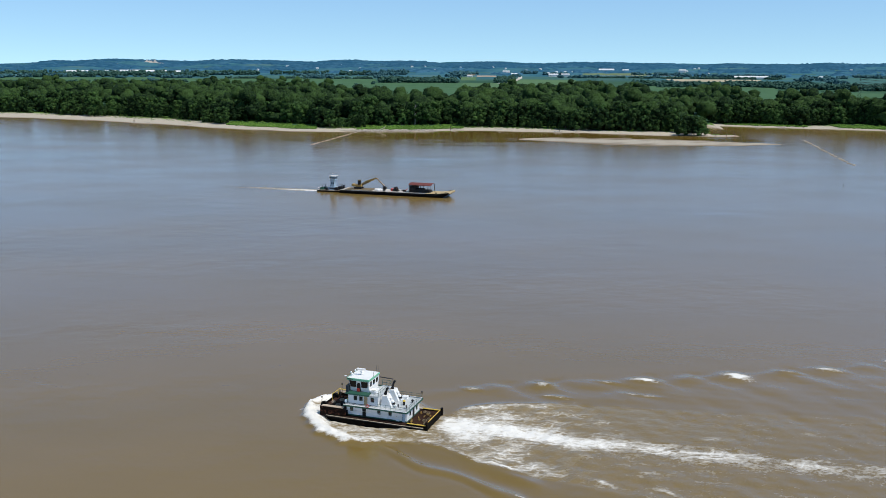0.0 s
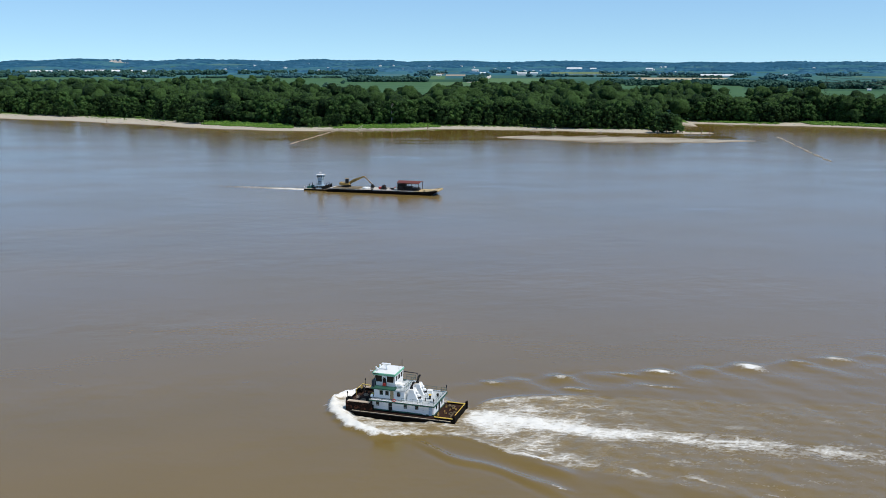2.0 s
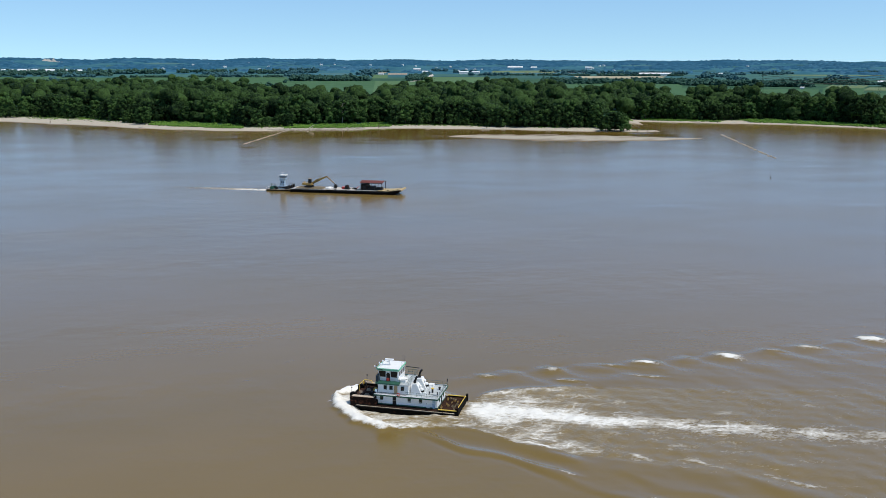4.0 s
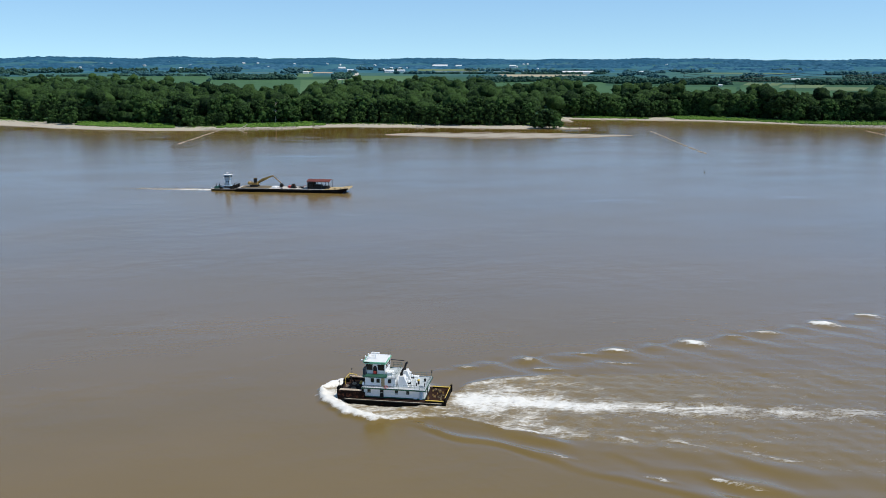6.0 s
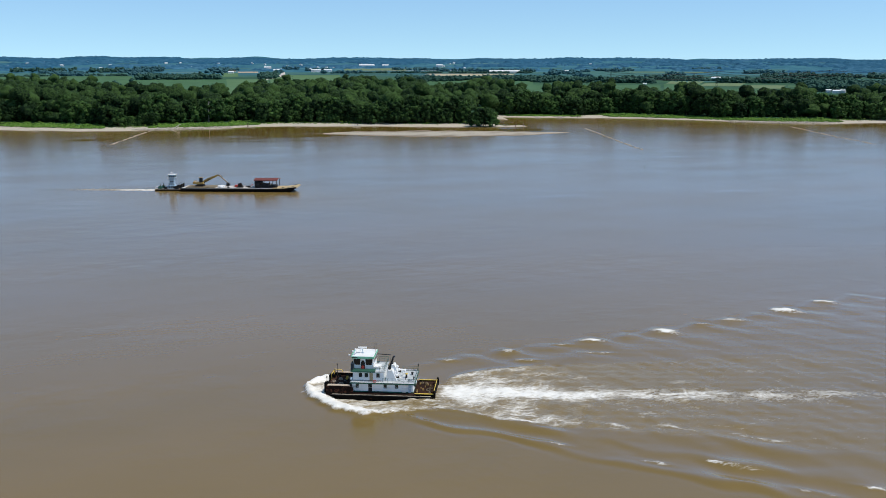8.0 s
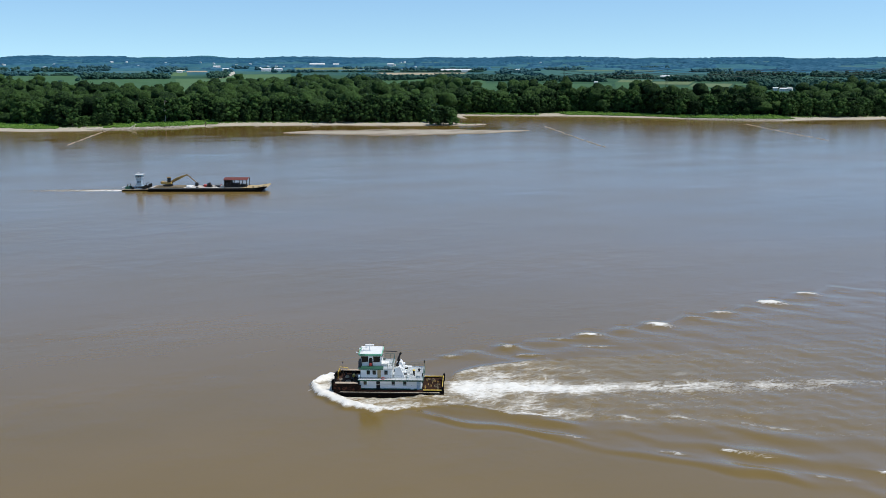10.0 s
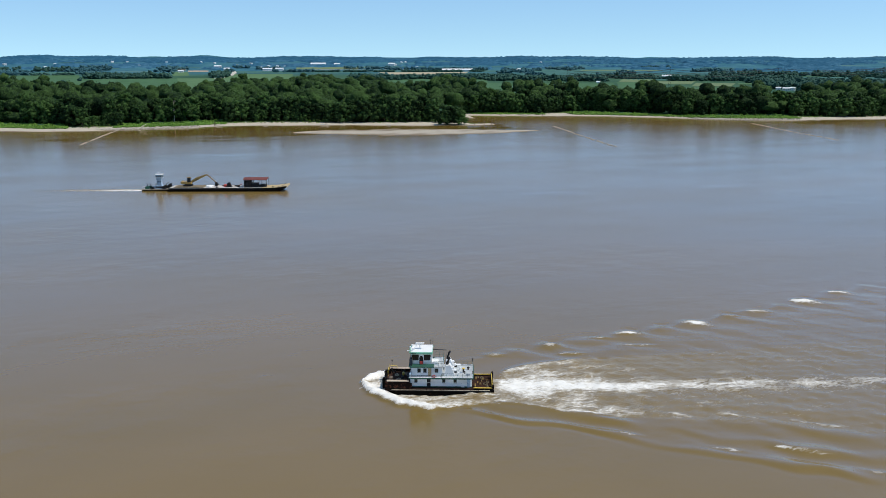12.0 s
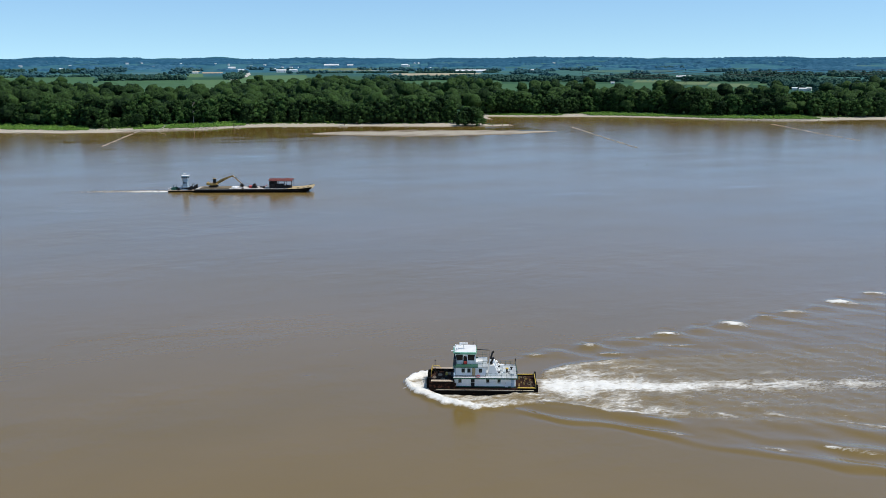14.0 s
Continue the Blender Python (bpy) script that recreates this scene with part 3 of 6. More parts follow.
def lumps(centres, radii, rng, squash=0.8, rag=0.35):
    """Many ragged clumps of leaves as one set of triangles."""
    n = len(centres)
    k = radii[:, None, None] * (1 + rag * rng.uniform(-1, 1, (n, 12, 1)))
    spin = rng.uniform(0, 6.28, n)
    c, s = np.cos(spin)[:, None], np.sin(spin)[:, None]
    base = np.stack([ICO_V[None, :, 0] * c - ICO_V[None, :, 1] * s, ICO_V[None, :, 0] * s + ICO_V[None, :, 1] * c, np.repeat(ICO_V[None, :, 2], n, 0) * squash], -1)
    verts = (centres[:, None, :] + base * k).reshape(-1, 3)
    faces = (ICO_F[None] + 12 * np.arange(n)[:, None, None]).reshape(-1, 3)
    return verts, faces


def leaves(centres, size, rng, out=None):
    """Single leafy sprays: small four-cornered blades that lie at every angle, mostly facing out and up."""
    n = len(centres)
    normal = rng.normal(size=(n, 3)) * 0.55 + np.array([0, 0, 0.35])
    if out is not None:
        normal = normal + out
    normal /= np.linalg.norm(normal, axis=1)[:, None]
    side = np.cross(normal, rng.normal(size=(n, 3)))
    side /= np.linalg.norm(side, axis=1)[:, None]
    up = np.cross(normal, side)
    k = size[:, None] * rng.uniform(0.5, 1.1, (n, 4))
    corners = np.stack([side * k[:, :1] + up * 0.25 * k[:, :1], up * k[:, 1:2] + normal * 0.2 * k[:, 1:2], -side * k[:, 2:3], -up * k[:, 3:]], 1)
    verts = (centres[:, None, :] + corners).reshape(-1, 3)
    q = 4 * np.arange(n)[:, None]
    faces = np.concatenate([q + np.array([0, 1, 2]), q + np.array([0, 2, 3])])
    return verts, faces


def ball(level):
    """Directions and faces of an icosphere."""
    bm = bmesh.new()
    bmesh.ops.create_icosphere(bm, subdivisions=level, radius=1)
    bm.verts.index_update()
    v = np.array([tuple(p.co) for p in bm.verts])
    f = np.array([[p.index for p in q.verts] for q in bm.faces])
    bm.free()
    return v, f


BALL_COARSE, BALL_FINE = ball(2), ball(3)


def puffs(centres, radii, rng, base, lobes=11, depth=0.34, grain=0.05):
    """Billowing masses of leaves: each a rounded body swollen into lobes."""
    d, f = base
    n = len(centres)
    lobe = rng.normal(size=(n, lobes, 3))
    lobe[..., 2] = np.abs(lobe[..., 2]) * 1.2 - 0.3
    lobe /= np.linalg.norm(lobe, axis=2)[..., None]
    close = np.einsum("vk,nlk->nvl", d, lobe).max(2)
    k = 1 - depth + depth * np.clip(close, 0, 1) ** 3 + grain * rng.uniform(-1, 1, (n, len(d)))
    verts = centres[:, None, :] + d[None] * k[..., None] * radii[:, None, :]
    faces = (f[None] + len(d) * np.arange(n)[:, None, None]).reshape(-1, 3)
    return verts.reshape(-1, 3), faces


def tree_template(seed, h, w, boughs, low=0.2):
    """Meshes of one riverside tree: a tapered trunk with limbs, and its crown."""
    rng = np.random.default_rng(seed)
    up = np.linspace(0.0, 1.0, boughs) ** 0.9
    turn = np.arange(boughs) * 2.4 + rng.uniform(-0.6, 0.6, boughs)
    reach = w * 0.5 * np.sqrt(np.clip(1.0 - np.abs(up - 0.32) ** 1.7 * 1.5, 0.02, 1)) * rng.uniform(0.48, 0.92, boughs)
    size = w * rng.uniform(0.10, 0.19, boughs)
    pts = np.stack([np.cos(turn) * reach, np.sin(turn) * reach, h * (low + (0.97 - low) * up)], -1)
    pts[:, 2] = np.minimum(pts[:, 2], h - size * 0.75)
    v1, f1 = puffs(pts, size[:, None] * np.array([1, 1, 0.88]), rng, BALL_COARSE, 7, 0.34, 0.20)
    heart = np.array([[0, 0, h * (low + 0.24)], [0, 0, h * 0.62]])
    v3, f3 = puffs(heart, np.array([[w * 0.36, w * 0.36, h * 0.24], [w * 0.30, w * 0.30, h * 0.25]]), rng, BALL_COARSE, 9, 0.3, 0.16)
    each = 32
    out = rng.normal(size=(boughs, each, 3))
    out[..., 2] += 0.25
    out /= np.linalg.norm(out, axis=2)[..., None]
    spray = pts[:, None, :] + out * size[:, None, None] * rng.uniform(0.74, 1.32, (boughs, each, 1))
    v2, f2 = leaves(spray.reshape(-1, 3), rng.uniform(0.35, 0.95, boughs * each), rng, out.reshape(-1, 3) * 1.3)
    crown = bpy.data.meshes.new("crown")
    fill_mesh(crown, np.concatenate([v1, v3, v2]), np.concatenate([f1, f3 + len(v1), f2 + len(v1) + len(v3)]))
    crown.materials.append(LEAF_BANK)
    bm = bmesh.new()
    lean = rng.uniform(-0.6, 0.6, 2)
    tube(bm, [(0, 0, -0.6), (lean[0] * 0.4, lean[1] * 0.4, h * 0.25), (lean[0], lean[1], h * 0.5), (lean[0] * 1.5, lean[1] * 1.5, h * 0.78)], [0.42, 0.34, 0.22, 0.08], 7)
    for k in range(6):
        tip = pts[rng.integers(0, boughs)]
        z0 = h * rng.uniform(0.22, 0.55)
        tube(bm, [(lean[0] * 0.7, lean[1] * 0.7, z0), tuple((np.array([lean[0], lean[1], z0]) + tip) / 2 + np.array([0, 0, 0.6])), tuple(tip)], [0.17, 0.11, 0.04], 5)
    bmesh.ops.recalc_face_normals(bm, faces=bm.faces)
    return mesh_of("trunk", bm, BARK), crown


TEMPLATES = [tree_template(s, h, w, n, low) for s, h, w, n, low in ((1, 22, 19, 27, 0.14), (2, 24, 18, 28, 0.18), (3, 18, 18, 24, 0.12), (4, 26, 21, 30, 0.18), (5, 16, 15, 20, 0.10), (6, 21, 17, 25, 0.14), (7, 11, 11, 16, 0.10), (8, 25, 15, 26, 0.16))]


def plant(k, x, y, size, turn, label, group, name_of="tree"):
    trunk, crown = TEMPLATES[k]
    ob = new(name_of, None)
    ob.matrix_world = pose(x, y, float(land(x, y)) - 0.1, 0, 0, turn) @ Matrix.Diagonal((size, size, size, 1))
    tagged(ob, label, name_of, group)
    for name, me in (("trunk", trunk), ("crown", crown)):
        piece = new(name, me)
        piece.parent = ob
    return ob


# how deep the riverside wood runs, by bearing from the middle of the flight
EDGE_A = [-60, -24, -10, -7.5, -5, -3, 0, 1.7, 3, 4.5, 8, 11.5, 13.5, 19, 21, 26.5, 28, 31, 32.5, 36, 39, 46, 60]
EDGE_R = [2250, 2200, 2150, 2150, 1760, 1500, 1470, 1490, 1620, 1850, 2050, 1980, 1700, 1680, 1580, 1550, 1330, 1290, 1400, 1450, 1620, 1750, 1750]


def bank_woods():
    """The trees along the bank one by one, and the wood behind them as one mass."""
    rng = np.random.default_rng(5)
    labels = {0: "leafy green cottonwood tree on the river bank", 1: "tall leafy green tree at the edge of the riverside wood", 2: "broad leafy green willow tree above the sand", 3: "tall spreading green cottonwood tree in the riverside wood",
              4: "lower bushy green tree above the sandy shore", 5: "dense dark green tree in the riverside wood", 6: "small bushy green willow near the water", 7: "slim tall green tree in the riverside wood"}
    front = []
    x = -640.0
    while x < 860:
        setback = 33 + rng.uniform(0, 9) + 6 * math.sin(x / 31)
        if -235 < x < -130 or -85 < x < 20:
            setback += 26
        if 425 < x < 650:
            setback += 16
        if 225 < x < 290:
            setback = max(14, setback - 14)
        if 448 < x < 520 or 560 < x < 640:
            setback += 20
        setback *= float(beach(x))
        if 254 < x < 309:
            x += 6
            continue
        front.append((x, float(shore(x)) + setback, rng.choice([4, 6, 6] if 205 < x < 292 else [0, 2, 4, 5, 6, 1, 4, 2])))
        x += rng.uniform(8.5, 13.5)
    for row, gap in ((13, 9.5),):
        for fx, fy, _ in list(front):
            if rng.random() < 0.72 and not 236 < fx < 295:
                front.append((fx + rng.uniform(-4, 4), fy + row + rng.uniform(-3, 6), rng.choice([0, 1, 3, 5, 7, 3])))
    x = 428.0
    while x < 700:
        front.append((x, float(shore(x)) + 74 + rng.uniform(0, 8), int(rng.choice([0, 1, 3, 7]))))
        x += rng.uniform(8, 12)
    for fx, fy, k in front:
        plant(int(k), fx, fy, rng.uniform(0.82, 1.15), rng.uniform(0, 360), labels[int(k)], "riverbank trees")
    # low bushes at the wood's foot
    for fx in np.arange(-630, 850, 9.5):
        if not 252 < fx < 314 and rng.random() < 0.75:
            back = 35 + rng.uniform(0, 7) + (25 if -235 < fx < -130 or -85 < fx < 20 else 0) + (16 if 425 < fx < 650 else 0) - (10 if 225 < fx < 288 else 0)
            back *= float(beach(fx))
            plant(6, float(fx), float(shore(fx)) + back, rng.uniform(0.4, 0.85), rng.uniform(0, 360), "low bushy green shrub at the foot of the wood", "riverbank shrubs", "shrub")
    plant(0, 241, 924, 0.86, 40, "rounded bushy green tree at the tip of the sandy point", "riverbank trees")
    plant(4, 232, 923, 0.95, 10, "rounded bushy green tree at the tip of the sandy point", "riverbank trees")
    plant(4, 250, 921, 0.95, 200, "rounded bushy green tree at the tip of the sandy point", "riverbank trees")
    # the wood behind
    n = 13500
    a, r = rng.uniform(-38, 54, n), np.sqrt(rng.uniform(900 ** 2, 2300 ** 2, n))
    x, y = polar(a, r)
    s = y - shore(x)
    clear = waves(x, y, 260, 41)
    keep = (s > 62 * beach(x)) & ~((x > 250) & (x < 330) & (y < 1075)) & (r < np.interp(a, EDGE_A, EDGE_R) + 40 * clear) & (clear < 0.80 + 0.3 * (r < 1300))
    x, y, r, s = x[keep], y[keep], r[keep], s[keep]
    h = (20.0 + 7.0 * waves(x, y, 150, 43) + rng.normal(0, 4.2, len(x)) + 8 * np.exp(-((x + 300) / 75) ** 2) * (s < 240) + 9 * (rng.random(len(x)) < 0.11)).clip(10, 38)
    bearing = np.degrees(np.arctan2(x - CENTRE[0], y - CENTRE[1]))
    h = np.where((bearing > 35.5) & (bearing < 37.6) & (r > 1150), np.minimum(h, 15), h)
    w = rng.uniform(12, 22, len(x))
    base = land(x, y)
    m = len(x)
    shade_of = rng.random(m)
    mids = np.stack([x, y, base + h - np.minimum(h * 0.46, w * 0.52)], -1)
    deep = np.minimum(h * 0.46, w * 0.52)
    size = np.stack([w * 0.56, w * 0.56, deep], -1)
    close = r < 1280
    v0, f0 = puffs(mids[close], size[close], rng, BALL_FINE, 30, 0.50, 0.24)
    v1, f1 = puffs(mids[~close], size[~close], rng, BALL_COARSE, 12, 0.50, 0.20)
    # crowns at the wood's far edge are leafy to the ground
    rim = r > np.interp(bearing, EDGE_A, EDGE_R) - 90
    v4, f4 = puffs(np.stack([x, y, base + h * 0.32], -1)[rim], np.stack([w * 0.44, w * 0.44, h * 0.36], -1)[rim], rng, BALL_COARSE, 9, 0.4, 0.18)
    each = 18
    off = rng.normal(size=(m, each, 3))
    off[..., 2] = np.abs(off[..., 2])
    off /= np.linalg.norm(off, axis=2)[..., None]
    v2, f2 = leaves((mids[:, None, :] + off * size[:, None, :] * rng.uniform(0.80, 1.16, (m, each, 1))).reshape(-1, 3), rng.uniform(0.5, 1.3, m * each), rng, off.reshape(-1, 3) * 1.4)
    # undergrowth added behind the front row, dark-toned to close sky gaps under crowns
    ux = rng.uniform(-650, 880, 2600)
    us = rng.uniform(50, 92, 2600) + np.where(((ux > -235) & (ux < -130)) | ((ux > -85) & (ux < 20)) | ((ux > 425) & (ux < 650)), 18, 0)
    away = ~((ux > 240) & (ux < 345))
    ux, us = ux[away], us[away]
    uy = shore(ux) + us * beach(ux)
    v3, f3 = lumps(np.stack([ux, uy, land(ux, uy) + 2.4], -1), rng.uniform(2.2, 4.2, len(ux)), rng, 0.95, 0.45)
    verts = np.concatenate([v0, v1, v2, v3, v4])
    faces = np.concatenate([f0, f1 + len(v0), f2 + len(v0) + len(v1), f3 + len(v0) + len(v1) + len(v2), f4 + len(v0) + len(v1) + len(v2) + len(v3)])
    tone = np.concatenate([np.repeat(shade_of[close], len(BALL_FINE[0])), np.repeat(shade_of[~close], len(BALL_COARSE[0])), np.repeat(shade_of, each * 4), np.full(len(v3), 0.25), np.repeat(shade_of[rim], len(BALL_COARSE[0]))])
    me = bpy.data.meshes.new("riverside_wood")
    fill_mesh(me, verts, faces)
    at = me.attributes.new("tone", "FLOAT", "POINT")
    at.data.foreach_set("value", tone.astype(np.float32))
    me.materials.append(LEAF_WOOD)
    tagged(new("riverside_wood", me), "dense dark green floodplain wood behind the river bank", "wood", kind="stuff")
    return m


bank_woods()


def wood_mass(name, label, spots, material, tall, wide, per, seed, patchy=False, squash=0.8):
    """A distant wood: many crowns in sectors (bearing from, to, range from, to, crowns)."""
    rng = np.random.default_rng(seed)
    cs, rs = [], []
    for a0, a1, r0, r1, n in spots:
        a, r = rng.uniform(a0, a1, n), rng.uniform(r0, r1, n)
        x, y = polar(a, r)
        if patchy:
            some = waves(x, y, 420, seed) + 0.5 * waves(x, y, 150, seed + 1) > -0.42
            x, y = x[some], y[some]
            n = len(x)
        else:
            some = waves(x, y, 95, seed + 2) + 0.6 * waves(x, y, 33, seed + 3) > -0.55
            x, y = x[some], y[some]
            n = len(x)
        h = rng.uniform(0.5, 1.3, n) * tall
        c = np.stack([x, y, land(x, y) + h * 0.5], -1)[:, None, :] + rng.normal(size=(n, per, 3)) * np.array([wide * 0.3, wide * 0.3, tall * 0.2])
        cs.append(c.reshape(-1, 3))
        rs.append(rng.uniform(0.28, 0.5, n * per) * wide)
    verts, faces = lumps(np.concatenate(cs), np.concatenate(rs), rng, squash, 0.4)
    me = bpy.data.meshes.new(name)
    fill_mesh(me, verts, faces)
    me.polygons.foreach_set("use_smooth", np.full(len(faces), patchy))
    me.materials.append(material)
    return tagged(new(name, me), label, "wood", kind="stuff")


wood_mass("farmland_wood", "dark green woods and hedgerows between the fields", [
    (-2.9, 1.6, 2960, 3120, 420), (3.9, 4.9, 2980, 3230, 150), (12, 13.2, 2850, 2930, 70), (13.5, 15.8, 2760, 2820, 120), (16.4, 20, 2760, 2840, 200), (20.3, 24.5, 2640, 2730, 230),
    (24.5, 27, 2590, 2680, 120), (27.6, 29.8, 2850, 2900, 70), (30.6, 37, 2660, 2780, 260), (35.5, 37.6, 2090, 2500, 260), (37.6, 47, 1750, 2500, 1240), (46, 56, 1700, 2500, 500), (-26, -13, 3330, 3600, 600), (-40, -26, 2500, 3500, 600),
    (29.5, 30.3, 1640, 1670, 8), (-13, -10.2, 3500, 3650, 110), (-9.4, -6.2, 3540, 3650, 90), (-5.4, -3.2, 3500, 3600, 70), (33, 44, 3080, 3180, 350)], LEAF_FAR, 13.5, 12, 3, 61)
rng_w = random.Random(47)
scattered = []
for k in range(80):
    a, r = rng_w.uniform(-32, 48), rng_w.choice([rng_w.uniform(2500, 3300), rng_w.uniform(3000, 3650), rng_w.uniform(3150, 3750), rng_w.uniform(3200, 3750)])
    if -3 < a < 9 and r < 3300:
        continue
    wide_ = rng_w.uniform(0.3, 2.4)
    scattered.append((a, a + wide_, r, r + rng_w.uniform(12, 45), int(wide_ * r * 0.006 + 4)))
for k in range(26):
    a, r, wide_ = rng_w.uniform(17, 48), rng_w.uniform(2350, 3350), rng_w.uniform(0.4, 2.6)
    if a + wide_ > 26.8 and a < 34.5 and r < 2950:
        continue
    scattered.append((a, a + wide_, r, r + rng_w.uniform(10, 40), int(wide_ * r * 0.006 + 4)))
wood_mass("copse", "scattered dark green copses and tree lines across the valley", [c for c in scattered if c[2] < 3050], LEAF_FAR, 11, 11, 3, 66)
wood_mass("far_copse", "copses below the far hills, tinted with painted haze", [c for c in scattered if c[2] >= 3050], LEAF_HAZY, 10, 12, 3, 67)
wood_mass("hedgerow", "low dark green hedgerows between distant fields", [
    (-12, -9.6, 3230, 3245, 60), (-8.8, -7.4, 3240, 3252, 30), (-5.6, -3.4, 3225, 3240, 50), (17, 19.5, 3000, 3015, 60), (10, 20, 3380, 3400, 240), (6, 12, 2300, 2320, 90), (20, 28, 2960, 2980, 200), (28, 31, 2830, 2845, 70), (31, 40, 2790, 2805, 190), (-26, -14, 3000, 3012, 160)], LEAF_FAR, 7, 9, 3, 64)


def hill_woods():
    """The closed canopy of the woods over the far hills, with clearings."""
    A, R = np.meshgrid(np.arange(-36, 54, 0.07), np.arange(3380, 4800, 12.0))
    x, y = polar(A, R)
    rng = np.random.default_rng(62)
    cover = waves(x, y, 520, 62) + 0.6 * waves(x, y, 210, 63) + 0.35 * waves(x, y, 70, 65)
    low_edge = np.interp(A, [-36, -3, 12, 28, 34, 54], [3720, 3640, 3640, 3640, 3420, 3380]) + 60 * waves(x, y, 300, 66)
    bare = np.interp(R, [3600, 4100, 4400], [0.25, 0.10, -0.25])
    mask = np.maximum(smooth(0, 0.12, cover - bare), smooth(4540, 4600, R)) * (1 - np.exp(-((A + 16.4) / 0.8) ** 2) * smooth(4250, 4300, R) * smooth(4540, 4500, R)) * smooth(0, 30, R - low_edge)
    z = land(x, y) - 2.5 + mask * (7.5 + 2.2 * waves(x, y, 42, 67) + 1.5 * waves(x, y, 19, 68) + rng.normal(0, 0.55, x.shape))
    i = np.arange(x.size).reshape(x.shape)
    quads = np.stack([i[:-1, :-1], i[:-1, 1:], i[1:, 1:], i[1:, :-1]], -1).reshape(-1, 4)
    some = mask.ravel()[quads].max(1) > 0.02
    me = bpy.data.meshes.new("hill_wood")
    fill_mesh(me, np.stack([x, y, z], -1).reshape(-1, 3), quads[some])
    me.polygons.foreach_set("use_smooth", np.ones(int(some.sum()), bool))
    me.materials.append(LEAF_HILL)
    tagged(new("hill_wood", me), "woods over the far hills, distance haze painted in blue", "wood", kind="stuff")


hill_woods()


# ---- the tug in the foreground ----
def window(parent, x, y, z, w, h, side, frame_mat=None, depth=0.05):
    """A framed dark pane on a wall that faces +y or -y (side 1, -1), or +x or -x ('f', 'a')."""
    t = 0.06
    bm = bmesh.new()
    pane = bmesh.new()
    for x0, x1, z0, z1 in ((-w / 2 - t, w / 2 + t, h / 2, h / 2 + t), (-w / 2 - t, w / 2 + t, -h / 2 - t, -h / 2), (-w / 2 - t, -w / 2, -h / 2, h / 2), (w / 2, w / 2 + t, -h / 2, h / 2)):
        box(bm, x0, x1, -depth, depth, z0, z1)
    box(pane, -w / 2, w / 2, -depth * 0.4, depth * 0.55, -h / 2, h / 2)
    turn = {1: 0, -1: 180, "f": -90, "a": 90}[side]
    m = pose(x, y, z, 0, 0, turn)
    bm.transform(m)
    pane.transform(m)
    f = part("window", bm, frame_mat or WHITE, parent)
    part("pane", pane, GLASS, f, "dark glass pane")
    return f


def door(parent, x, y, z, w, h, side, material):
    bm = boxed(x - w / 2, x + w / 2, y - 0.04, y + 0.05 * side, z, z + h, bevel=0.015)
    d = part("door", bm, material, parent)
    part("handle", boxed(x + w * 0.32, x + w * 0.40, y + 0.05 * side - 0.03, y + 0.05 * side + 0.03, z + h * 0.45, z + h * 0.52), STEEL, d)
    return d


def railing(parent, points, height, material, posts, name="railing"):
    """A pipe rail with a middle bar along the points."""
    bm = bmesh.new()
    for up in (height, height * 0.55):
        tube(bm, [(x, y, z + up) for x, y, z in points], 0.025, 5)
    for (x0, y0, z0), (x1, y1, z1) in zip(points, points[1:]):
        n = max(1, int(round(math.hypot(x1 - x0, y1 - y0) / posts)))
        for k in range(n + 1):
            f = k / n
            x, y, z = x0 + (x1 - x0) * f, y0 + (y1 - y0) * f, z0 + (z1 - z0) * f
            tube(bm, [(x, y, z), (x, y, z + height)], 0.025, 5)
    bmesh.ops.recalc_face_normals(bm, faces=bm.faces)
    return part(name, bm, material, parent)


def loft_hull(stations, name, material, parent):
    """A hull from stations of (x, half breadth at the deck, half breadth at the bottom, bottom, deck)."""
    bm = bmesh.new()
    rings = []
    for x, wd, wb, zb, zd in stations:
        rings.append([bm.verts.new(p) for p in ((x, wd, zd), (x, wd, zd * 0.45), (x, wb, zb), (x, -wb, zb), (x, -wd, zd * 0.45), (x, -wd, zd))])
    for a, b in zip(rings, rings[1:]):
        for k in range(5):
            bm.faces.new((a[k], b[k], b[k + 1], a[k + 1]))
        bm.faces.new((a[5], b[5], b[0], a[0]))
    bm.faces.new(rings[0])
    bm.faces.new(rings[-1][::-1])
    bmesh.ops.recalc_face_normals(bm, faces=bm.faces)
    return part(name, bm, material, parent)


